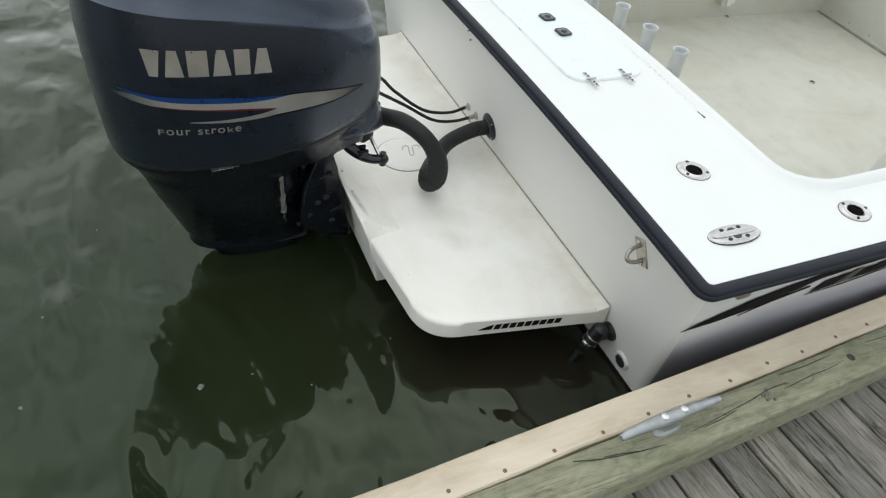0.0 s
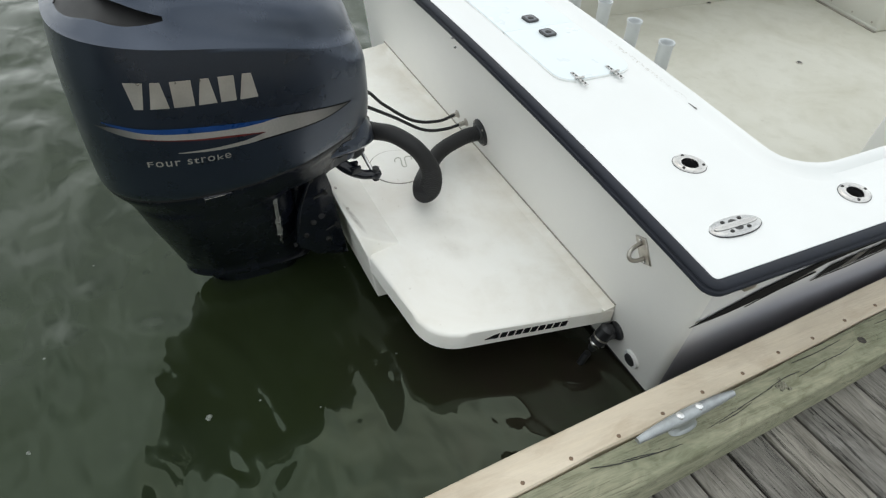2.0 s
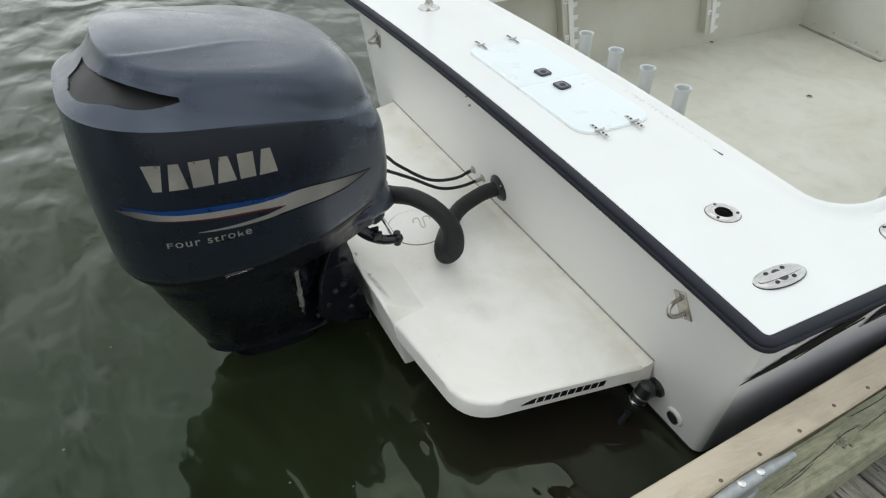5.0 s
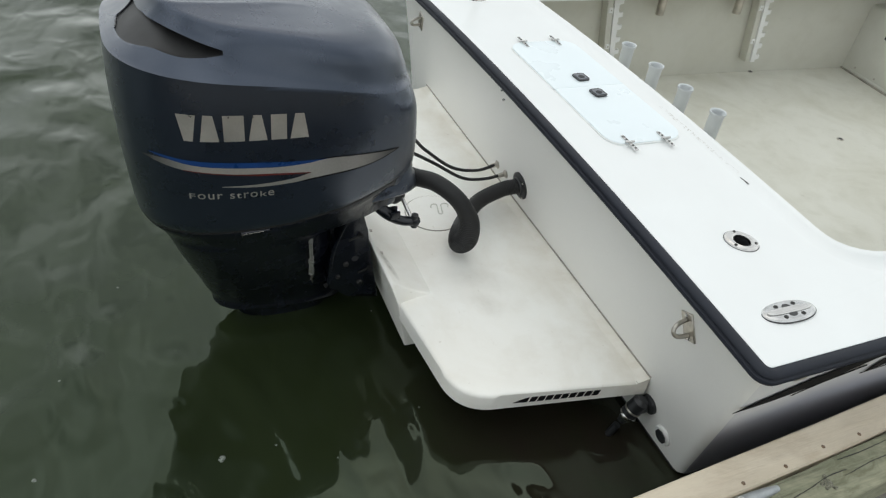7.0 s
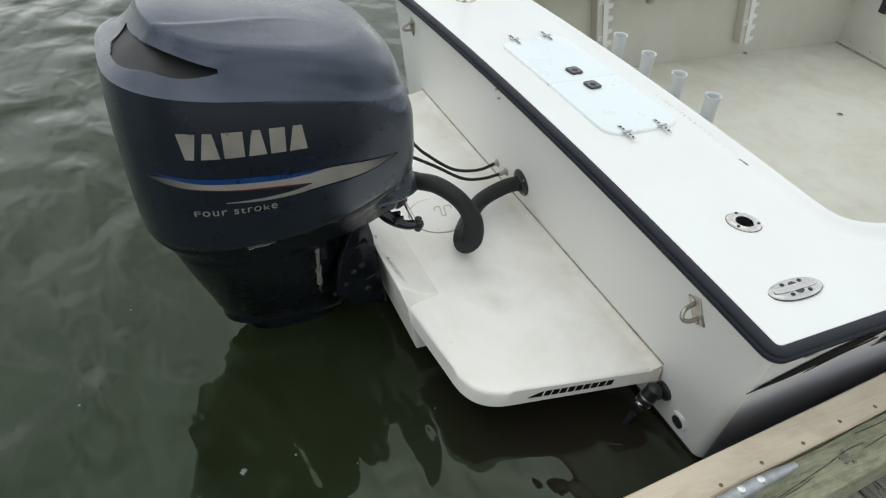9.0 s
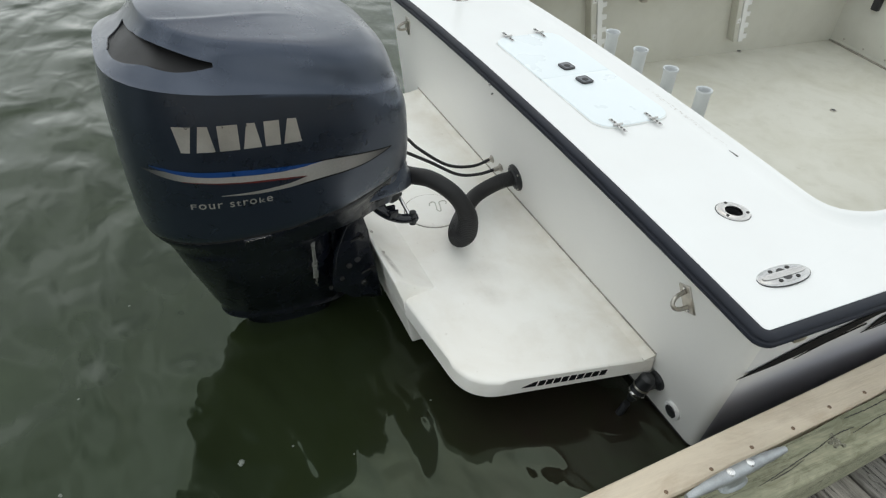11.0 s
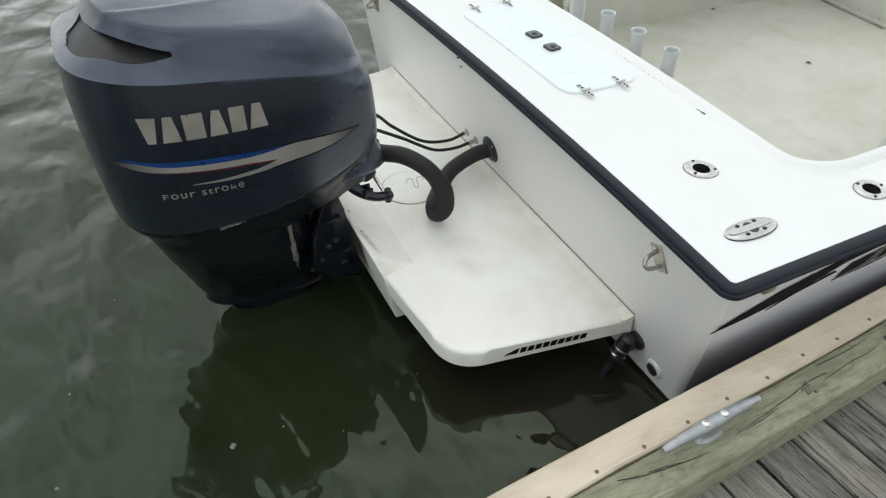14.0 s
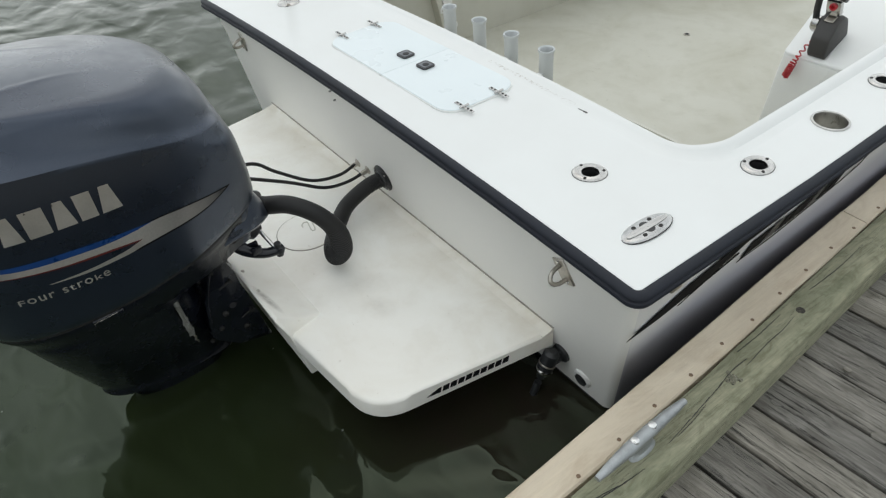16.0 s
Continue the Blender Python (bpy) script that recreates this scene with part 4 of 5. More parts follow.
def plan_ring(z, tilt, w, ya, yf, n=3.4, front=0.26):
    """A horizontal outline of the motor: blunt aft, narrower in front."""
    mid, half = (ya + yf) / 2, (yf - ya) / 2
    out = []
    for k in range(NT):
        q = 2 * math.pi * k / NT
        c, s = math.cos(q), math.sin(q)
        e = n + ((3.4 - 2.2 * smooth01((z - 1.18) / 0.14)) if s > 0 else 0.0)
        t = math.copysign(abs(s) ** (2 / e), s)
        x = w * math.copysign(abs(c) ** (2 / e), c)
        x *= 1 - front * max(0.0, (t - 0.1) / 0.9) ** 2 - 0.07 * max(0.0, (-t - 0.35) / 0.65) ** 2
        y = mid + half * t
        out.append(Vector((EX + x, y, z + tilt * (y - mid))))
    return out


def blend_keys(keys, per):
    """Smooth rows of ring numbers between the given ones; per: how many between each pair."""
    rows = []
    for i in range(len(keys) - 1):
        a, b, c, d = keys[max(i - 1, 0)], keys[i], keys[i + 1], keys[min(i + 2, len(keys) - 1)]
        for s in range(per[i]):
            t = s / per[i]
            rows.append([0.5 * (2 * b[k] + (c[k] - a[k]) * t + (2 * a[k] - 5 * b[k] + 4 * c[k] - d[k]) * t * t + (3 * b[k] - a[k] - 3 * c[k] + d[k]) * t ** 3) for k in range(len(b))])
    return rows + [list(keys[-1])]


# z, tilt, half width, aft, fore, corner power, front narrowing
SIDES = [
    (0.785, 0.050, 0.286, -1.425, -0.598, 3.1, 0.22),
    (0.800, 0.050, 0.296, -1.436, -0.590, 3.2, 0.22),
    (0.900, 0.020, 0.308, -1.444, -0.590, 3.3, 0.22),
    (1.020, -0.02, 0.319, -1.450, -0.596, 3.4, 0.22),
    (1.140, -0.07, 0.328, -1.451, -0.607, 3.4, 0.22),
    (1.250, -0.11, 0.333, -1.444, -0.627, 3.4, 0.23),
]
TOP = [
    (1.2505, -0.11, 0.3325, -1.440, -0.627, 3.4, 0.23),
    (1.267, -0.120, 0.3165, -1.408, -0.634, 3.3, 0.25),
    (1.290, -0.130, 0.3010, -1.371, -0.644, 3.2, 0.27),
    (1.315, -0.138, 0.2890, -1.348, -0.662, 3.1, 0.29),
    (1.340, -0.147, 0.2770, -1.332, -0.692, 3.0, 0.30),
    (1.3635, -0.151, 0.2615, -1.323, -0.732, 3.0, 0.31),
    (1.3745, -0.149, 0.2300, -1.320, -0.778, 3.0, 0.32),
    (1.3825, -0.146, 0.1960, -1.302, -0.822, 3.0, 0.34),
    (1.3895, -0.144, 0.165, -1.280, -0.868, 2.9, 0.34),
    (1.3960, -0.142, 0.125, -1.250, -0.920, 2.8, 0.32),
    (1.4010, -0.138, 0.075, -1.210, -0.985, 2.6, 0.30),
    (1.4035, -0.130, 0.010, -1.160, -1.060, 2.2, 0.25),
]


def rise(p, lo, hi):
    """The seam between the cowlings climbs towards the front; fades out between the heights lo and hi."""
    k = 1 - smooth01((p.z - lo) / (hi - lo))
    return Vector((p.x, p.y, p.z + 0.066 * smooth01((p.y + 1.0) / 0.38) * k))


def ridged(p):
    """The lid falls away outside a crease that runs inwards and fades out towards the front."""
    if p.z < 1.34:
        return p
    edge_x = 0.176 - 0.060 * smooth01((p.y + 1.22) / 0.30) - 0.03 * smooth01((-1.255 - p.y) / 0.08)
    off = abs(p.x - EX) - edge_x
    t = max(0.0, min(1.0, off / 0.075))
    bead = 0.0020 * math.exp(-((off + 0.004) / 0.010) ** 2)
    step_ = (bead - 0.005 * (2 * t - t * t)) * (1 - smooth01((p.y + 1.18) / 0.36)) * smooth01((p.z - 1.34) / 0.03)
    return Vector((p.x, p.y, p.z + step_))


def shouldered(p, level):
    """Towards the front the crease at the foot of the lid fades out and the shoulder stands fuller."""
    h = (level - 1.25) / 0.1135
    if h <= 0 or h >= 1.25:
        return p
    full = 0.032 * (smooth01(h / 0.85) ** 0.7 if h < 0.85 else 1 - smooth01((h - 0.85) / 0.4)) * smooth01((p.y + 1.13) / 0.36)
    return Vector((p.x + full * (p.x - EX) / 0.29, p.y + 0.22 * full, p.z))


def dipped(p, level):
    """The foot of the lid dips towards the front."""
    k = smooth01((level - 1.08) / 0.17) if level <= 1.25 else 1 - smooth01((level - 1.25) / 0.10)
    return Vector((p.x, p.y, p.z - 0.038 * k * smooth01((p.y + 1.0) / 0.36)))


bm = bmesh.new()
loops = [[dipped(rise(p, 0.82, 1.05), r[0]) for p in plan_ring(*r)] for r in blend_keys(SIDES, (2, 6, 6, 6, 5))]
loops += [[ridged(dipped(shouldered(p, r[0]), r[0])) for p in plan_ring(*r)] for r in blend_keys(TOP, (2, 4, 4, 4, 4, 5, 7, 9, 12, 12, 5))]
under = [[rise(p, 0.82, 1.05) for p in plan_ring(0.786, 0.05, 0.275, -1.414, -0.624, 3.1, 0.20)]]
loft(bm, under + loops, True, True, True)
bmesh.ops.recalc_face_normals(bm, faces=bm.faces)
skin = BVHTree.FromBMesh(bm)
cowl = part("cowl", bm, M_COWL, motor, "glossy dark blue-grey cowling", angle=50)

# air intake hollows high on each quarter, deep in front and running aft round the corner
SCOOP = [  # upper edge, lower edge, outward direction, depth
    ((0.33, -1.172, 1.3310), (0.33, -1.172, 1.3215), (1.0, 0.0), 0.024),
    ((0.31, -1.205, 1.3400), (0.33, -1.206, 1.3165), (1.0, 0.0), 0.046),
    ((0.30, -1.255, 1.3530), (0.32, -1.258, 1.3130), (1.0, -0.1), 0.054),
    ((0.26, -1.300, 1.3610), (0.31, -1.308, 1.3160), (0.9, -0.35), 0.044),
    ((0.22, -1.328, 1.3640), (0.27, -1.352, 1.3200), (0.72, -0.7), 0.030),
    ((0.16, -1.350, 1.3650), (0.19, -1.390, 1.3130), (0.5, -0.87), 0.020),
    ((0.095, -1.366, 1.3590), (0.110, -1.412, 1.3130), (0.25, -0.97), 0.015),
    ((0.020, -1.374, 1.3530), (0.046, -1.408, 1.3190), (0.08, -0.99), 0.010),
]
cb = bmesh.new()
for sx, used in ((1, SCOOP), (-1, SCOOP[:6])):
    rows = []
    keys = [spline(k, 5) for k in ([r[0] for r in used], [r[1] for r in used], [(*r[2], r[3]) for r in used])]
    for U_, L_, (nx_, ny_, dep) in zip(*keys):
        nd, dep = (nx_, ny_), max(dep, 0.0012)
        nv = Vector((nd[0], nd[1], 0)).normalized()
        quad = []
        for P_ in (U_, L_):
            hit = skin.ray_cast(Vector(P_) + nv * 0.3, -nv)[0] or Vector(P_)
            quad.append((hit + nv * 0.10, hit - nv * (dep if P_ is U_ else 0.30 * dep + 0.002)))
        row = [quad[0][0], quad[1][0], quad[1][1], quad[0][1]]
        rows.append([Vector((EX + sx * (p.x - EX), p.y, p.z)) for p in row])
    loft(cb, rows, True, True, True)
cutter = to_object("cutter", cb, M_INTAKE, False)
mod = cowl.modifiers.new("intakes", "BOOLEAN")
cutter.parent, cutter.location = motor, cowl.location
mod.object, mod.operation, mod.solver, mod.material_mode = cutter, "DIFFERENCE", "EXACT", "TRANSFER"
bpy.context.view_layer.update()
cowl_mesh = bpy.data.meshes.new_from_object(cowl.evaluated_get(bpy.context.evaluated_depsgraph_get()))
cowl.modifiers.clear()
cowl.data = cowl_mesh
bpy.data.objects.remove(cutter)
cowl_mesh.polygons.foreach_set("use_smooth", [True] * len(cowl_mesh.polygons))
cowl_mesh.set_sharp_from_angle(angle=radians(36))

# thin dark gap at the after end of the intake panel
end_u, end_l = Vector(SCOOP[-1][0]), Vector(SCOOP[-1][1])
aim = Vector((*SCOOP[-1][2], 0)).normalized()
line = [end_u + Vector((0, 0, 0.002))] + [end_u.lerp(end_l, k / 4) for k in range(5)] + [end_l.lerp(Vector(SCOOP[-2][1]), 0.5), Vector(SCOOP[-2][1])]
b = bmesh.new()
sweep(b, spline([skin.ray_cast(p + aim * 0.3, -aim)[0] for p in line], 4), 0.0024, 6)
part("intake_gap", b, M_BLACK, cowl, "dark gap round the intake panel")

# lower cowl and leg
LOWER = [
    (0.782, 0.05, 0.288, -1.427, -0.612, 3.1, 0.22),
    (0.768, 0.05, 0.289, -1.424, -0.614, 3.1, 0.22),
    (0.715, 0.045, 0.268, -1.392, -0.645, 3.0, 0.30),
    (0.690, 0.04, 0.258, -1.382, -0.740, 2.9, 0.30),
    (0.660, 0.02, 0.247, -1.372, -0.845, 2.8, 0.28),
    (0.540, 0.0, 0.202, -1.338, -0.850, 2.6, 0.22),
    (0.440, -0.02, 0.160, -1.304, -0.850, 2.5, 0.20),
    (0.340, -0.03, 0.118, -1.270, -0.835, 2.4, 0.18),
    (0.285, -0.04, 0.098, -1.248, -0.815, 2.4, 0.15),
    (0.264, -0.04, 0.102, -1.250, -0.792, 2.4, 0.15),
    (0.252, -0.04, 0.097, -1.244, -0.798, 2.4, 0.15),
]


def flared(p, level):
    """The tray's forward corners splay outwards below the seam."""
    d = 0.040 * smooth01((p.y + 0.705) / 0.05) * (max(0.0, 0.775 - level) / 0.055 if level > 0.72 else 1 - smooth01((0.72 - level) / 0.035))
    return Vector((p.x + d * (p.x - EX) / 0.25, p.y + 0.25 * d, p.z))


bm = bmesh.new()
loft(bm, [[rise(q, 0.9, 1.0) if q.z > 0.735 else q for q in [flared(p, r[0]) for p in plan_ring(*r)]] for r in blend_keys(LOWER, (1, 3, 2, 3, 5, 4, 4, 3, 2, 1))], True, True, True)
bmesh.ops.recalc_face_normals(bm, faces=bm.faces)
leg_skin = BVHTree.FromBMesh(bm)
for f in bm.faces:
    c = f.calc_center_median()
    f.material_index = 1 if c.y > -0.675 and c.z > 0.742 else 0
lower = part("lower_cowl", bm, [M_BLACK, M_COWL], motor, "near-black lower cowling and leg", angle=45)
b = bmesh.new()
loft(b, [plan_ring(z, 0, w, a, f, 2.2, 0.2) for z, w, a, f in ((0.28, 0.075, -1.20, -0.84), (0.10, 0.06, -1.13, -0.86), (-0.35, 0.05, -1.12, -0.88))], True, True, True)
part("leg", b, M_BLACK, motor)
bm = bmesh.new()
seal = [plan_ring(z, 0.05, w, a, f, 3.1, 0.20) for z, w, a, f in ((0.779, 0.28, -1.42, -0.618), (0.779, 0.2905, -1.4295, -0.6095), (0.786, 0.2905, -1.4295, -0.6095), (0.786, 0.28, -1.42, -0.618))]
loft(bm, [[rise(p, 0.9, 1.0) for p in lp] for lp in seal], ring=True)
part("seal", bm, M_HOSE, motor, "rubber seal between the cowlings")


def on_skin(y, z, proud=0.0015):
    hit, nrm_, _, _ = skin.ray_cast(Vector((1.5, y, z)), Vector((-1, 0, 0)))
    if hit is None:
        return Vector((EX + 0.32, y, z))
    return hit + Vector((abs(nrm_.x), nrm_.y, nrm_.z)).normalized() * proud


def skin_strip(upper, lower_, proud=0.0015, n=28, m=3):
    """A decal on the cowl's starboard side between two lines of (y, z)."""
    b = bmesh.new()

    def at(line, t):
        P = spline([(0, *q) for q in line], 10)
        f = t * (len(P) - 1)
        k = min(int(f), len(P) - 2)
        return P[k].lerp(P[k + 1], f - k)

    rows = []
    for i in range(n + 1):
        a, c = at(upper, i / n), at(lower_, i / n)
        rows.append([b.verts.new(on_skin(*(a.lerp(c, j / m))[1:], proud)) for j in range(m + 1)])
    for r0, r1 in zip(rows, rows[1:]):
        for j in range(m):
            b.faces.new((r0[j], r0[j + 1], r1[j + 1], r1[j]))
    return b


# maker's name: six plain silver shapes
for y0, y1, d0, d1 in ((-1.300, -1.255, 0.0, 0.012), (-1.250, -1.203, 0.012, 0.0), (-1.196, -1.136, 0.004, 0.004), (-1.130, -1.082, 0.013, 0.0), (-1.074, -1.029, 0.002, 0.002), (-1.022, -0.972, 0.013, 0.0)):
    zt = lambda y: 1.184 + (y + 1.3) * -0.036
    zb = lambda y: 1.105 + (y + 1.3) * -0.028
    b = skin_strip([(y0 + d0, zt(y0)), (y1 - d0, zt(y1))], [(y0 + d1, zb(y0)), (y1 - d1, zb(y1))], 0.002, 4, 4)
    part("name_block", b, M_SILVER, cowl, "silver maker's lettering as plain blocks")

up = [(-1.374, 1.056), (-1.346, 1.053), (-1.280, 1.042), (-1.147, 1.031), (-0.992, 1.018), (-0.916, 1.0155)]
mid = [(-1.374, 1.054), (-1.337, 1.042), (-1.265, 1.025), (-1.149, 1.013), (-1.010, 1.006), (-0.916, 1.0150)]
part("blue_stripe", skin_strip(up, mid, 0.0016), M_BLUE, cowl, "blue stripe")
mid2 = [(-1.394, 1.042), (-1.337, 1.0415), (-1.265, 1.0245), (-1.149, 1.0125), (-1.046, 1.0055), (-0.965, 1.008)]
low = [(-1.394, 1.040), (-1.321, 1.015), (-1.248, 1.002), (-1.141, 0.991), (-1.048, 0.984), (-0.965, 0.975)]
part("silver_stripe", skin_strip(mid2, low, 0.0014), M_STRIPE, cowl, "silver stripe")
part("silver_stripe", skin_strip([(-0.966, 1.008), (-0.916, 1.0145), (-0.849, 1.0125), (-0.700, 0.998)], [(-0.966, 0.952), (-0.884, 0.960), (-0.780, 0.972), (-0.700, 0.996)], 0.0013), M_STRIPE, cowl, "silver stripe")
part("silver_stripe", skin_strip([(-1.206, 0.954), (-1.103, 0.953), (-1.017, 0.960), (-0.966, 0.972)], [(-1.206, 0.952), (-1.104, 0.943), (-1.010, 0.946), (-0.966, 0.952)], 0.0012), M_SILVER, cowl, "silver stripe")
part("red_line", skin_strip([(-1.30, 1.0105), (-1.141, 0.9910), (-1.048, 0.9835), (-0.963, 0.9745)], [(-1.30, 1.0085), (-1.141, 0.9865), (-1.048, 0.978), (-0.963, 0.972)], 0.0018), M_REDLINE, cowl, "thin red line")

part("stripe_edge", skin_strip([(-0.985, 1.0135), (-0.916, 1.0185), (-0.849, 1.0165), (-0.688, 1.0)], [(-0.985, 0.944), (-0.884, 0.954), (-0.780, 0.967), (-0.688, 0.996)], 0.0008), M_DECAL_BLACK, cowl, "black edge line of the stripe")

# engine type, in letters
txt = bpy.data.curves.new("type_text", "FONT")
txt.body, txt.size = "Four stroke", 1.0
txt.space_character, txt.offset = 1.16, 0.007
txt_ob = new("type_text", txt)
bpy.context.view_layer.update()
tm = bpy.data.meshes.new_from_object(txt_ob.evaluated_get(bpy.context.evaluated_depsgraph_get()))
bpy.data.objects.remove(txt_ob)
bm = bmesh.new()
bm.from_mesh(tm)
bmesh.ops.triangulate(bm, faces=bm.faces[:])
bmesh.ops.subdivide_edges(bm, edges=[e for e in bm.edges if e.calc_length() > 0.25], cuts=3)
bmesh.ops.triangulate(bm, faces=bm.faces[:])
w_ = max(v.co.x for v in bm.verts)
# every letter is drawn to the same height
todo = set(bm.verts)
while todo:
    letter, edge_of = set(), [todo.pop()]
    while edge_of:
        v = edge_of.pop()
        letter.add(v)
        for e in v.link_edges:
            o = e.other_vert(v)
            if o in todo:
                todo.discard(o)
                edge_of.append(o)
    h_ = max(v.co.y for v in letter)
    for v in letter:
        v.co.y /= h_
for v in bm.verts:
    u, q = v.co.x / w_, v.co.y
    v.co = on_skin(-1.294 + 0.226 * u, 0.9125 - 0.003 * u + 0.0185 * q, 0.0024)
part("type_text", bm, M_SILVER, cowl, "silver lettering naming the engine type", smooth=False)

# cowl latch under the seam
b = bmesh.new()
box(b, (0.308, -1.165, 0.760), (0.322, -1.080, 0.773), 0.003, 1)
part("latch", b, M_BLACK, lower)
b = bmesh.new()
sweep(b, [(0.324, -1.163, 0.757), (0.324, -1.163, 0.767), (0.324, -1.10, 0.7705)], 0.0008, 6)
part("latch_edge", b, M_STEEL, lower)

# steering and clamp brackets between leg and platform
for sx in (-1, 1):
    b = bmesh.new()
    x0 = EX + sx * 0.145
    prof_pts = [(-0.680, 0.29), (-0.706, 0.44), (-0.728, 0.56), (-0.735, 0.62), (-0.750, 0.675), (-0.775, 0.690), (-0.815, 0.69), (-0.838, 0.60), (-0.868, 0.48), (-0.872, 0.39), (-0.80, 0.32)]
    lo_, hi_ = [[Vector((x0 + dx, y, z)) for y, z in prof_pts] for dx in (-0.025, 0.025)]
    loft(b, [lo_, hi_], True, True, True)
    bmesh.ops.bevel(b, geom=b.edges[:], offset=0.005, segments=2, affect="EDGES", profile=0.5)
    br = part("clamp_bracket", b, M_BLACK, motor, "black clamp bracket")
    xa = x0 + sx * 0.025
    for y, z, r, mt in ((-0.808, 0.479, 0.011, M_DULL), (-0.836, 0.427, 0.009, M_DULL), (-0.755, 0.385, 0.012, M_DULL), (-0.879, 0.394, 0.007, M_DULL), (-0.807, 0.662, 0.009, M_DULL)):
        b = bmesh.new()
        lathe(b, [(r, -0.004), (r, 0.006), (r * 0.65, 0.010), (r * 0.2, 0.0105)], 6, along((xa, y, z), (xa + sx, y, z)))
        part("bolt", b, mt, br)
    for y, z in ((-0.741, 0.440), (-0.779, 0.594)):
        b = bmesh.new()
        rod(b, (xa + sx * 0.004, y - 0.022, z - 0.010), (xa + sx * 0.006, y + 0.018, z + 0.009), 0.0035, 8)
        rod(b, (xa, y + 0.018, z + 0.009), (xa + sx * 0.016, y + 0.018, z + 0.009), 0.007, 8)
        part("pin", b, M_DULL, br)
    # raised disc coloured dark for the shade of an open hole
    b = bmesh.new()
    lathe(b, [(0.012, -0.002), (0.012, 0.0015), (0.009, 0.0015)], 14, along((xa, -0.776, 0.497), (xa + sx, -0.776, 0.497)))
    part("hole", b, M_UMBER, br)
    b = bmesh.new()
    sweep(b, spline([(xa + sx * 0.002, -0.80, 0.675), (xa + sx * 0.004, -0.822, 0.64), (xa + sx * 0.003, -0.852, 0.55), (xa + sx * 0.002, -0.865, 0.45)], 5), 0.006, 8)
    part("rib", b, M_BLACK, br)
b = boxed((EX - 0.12, -0.86, 0.30), (EX + 0.12, -0.72, 0.62), 0.03)
part("swivel_block", b, M_BLACK, motor)


def on_leg(y, z, proud):
    hit, nrm_, _, _ = leg_skin.ray_cast(Vector((1.5, y, z)), Vector((-1, 0, 0)))
    return (hit or Vector((0.2, y, z))) + Vector((proud, 0, 0))


strip_top, strip_end = on_leg(-0.944, 0.648, 0.006), on_leg(-0.928, 0.470, 0.010)
L = (strip_end - strip_top).length
b = bmesh.new()
box(b, (-0.006, -0.0085, 0.0), (0.004, 0.0085, L * 0.62), 0.002, 1, along(strip_top, strip_end))
box(b, (-0.006, -0.0125, L * 0.60), (0.007, 0.0125, L), 0.003, 1, along(strip_top, strip_end))
part("anode_strip", b, M_ANODE, lower, "worn pale metal strip")
b = bmesh.new()
sweep(b, [on_leg(y, z, 0.004) for y, z in ((-0.924, 0.430), (-0.918, 0.417), (-0.924, 0.405), (-0.917, 0.392), (-0.915, 0.38))], 0.0032, 6)
part("cotter", b, M_STEEL, lower)
b = bmesh.new()
sweep(b, spline([(0.10, -0.70, 0.70), (0.19, -0.73, 0.70), (0.215, -0.77, 0.69), (0.19, -0.80, 0.70)], 5), 0.007, 8)
part("trim_hose", b, M_HOSE, motor)

# front cover with the hose collar, steering arm and its rod
bm = bmesh.new()
front_loops = []
for y, x0, x1, z0, z1 in ((-0.76, -0.20, 0.268, 0.760, 0.840), (-0.70, -0.18, 0.262, 0.764, 0.862), (-0.640, -0.15, 0.243, 0.760, 0.872), (-0.604, -0.13, 0.224, 0.756, 0.864), (-0.573, -0.11, 0.196, 0.750, 0.815)):
    front_loops.append([Vector((x, y, z)) for x, z in ((x0, z0), (x1 - 0.03, z0 - 0.01), (x1, z0 + 0.02), (x1, z1 - 0.04), (x1 - 0.03, z1), (x0, z1))])
loft(bm, front_loops, True, True, True)
bmesh.ops.bevel(bm, geom=[e for e in bm.edges if e.calc_face_angle(0) > 0.35], offset=0.006, segments=2, affect="EDGES", profile=0.5)
part("front_cover", bm, M_COWL, motor, "faceted blue-grey front cover")
b = bmesh.new()
sweep(b, spline([(0.05, -0.705, 0.730), (0.130, -0.700, 0.718), (0.186, -0.694, 0.700), (0.208, -0.664, 0.672), (0.224, -0.625, 0.656), (0.238, -0.582, 0.657)], 6), lambda u: 0.029 - 0.012 * smooth01(u * 1.2), 12)
lathe(b, [(0.004, -0.019), (0.015, -0.012), (0.019, 0.0), (0.015, 0.012), (0.004, 0.019)], 14, Matrix.Translation((0.238, -0.582, 0.658)))
for dx in (-0.015, 0.015):
    box(b, (0.212 + dx - 0.005, -0.668, 0.668), (0.212 + dx + 0.005, -0.634, 0.698), 0.003, 2)
part("steering_arm", b, M_BLACK, motor, "black steering arm")
b = bmesh.new()
lathe(b, [(0.024, 0.0), (0.036, 0.008), (0.036, 0.044), (0.030, 0.056), (0.018, 0.070)], 16, along((0.135, -0.650, 0.750), (0.172, -0.620, 0.692)))
lathe(b, [(0.010, -0.016), (0.017, -0.008), (0.017, 0.008), (0.010, 0.016)], 12, Matrix.Translation((0.158, -0.612, 0.718)))
part("tilt_knob", b, M_PLASTIC, motor)
b = bmesh.new()
rod(b, (0.160, -0.612, 0.716), (0.233, -0.591, 0.662), 0.0068, 14)
part("link_rod", b, M_CHROME, motor, "bright steel link rod")
b = bmesh.new()
lathe(b, [(0.012, -0.024), (0.012, 0.026)], 12, Matrix.Translation((0.238, -0.584, 0.658)))
part("link_joint", b, M_PLASTIC, motor)

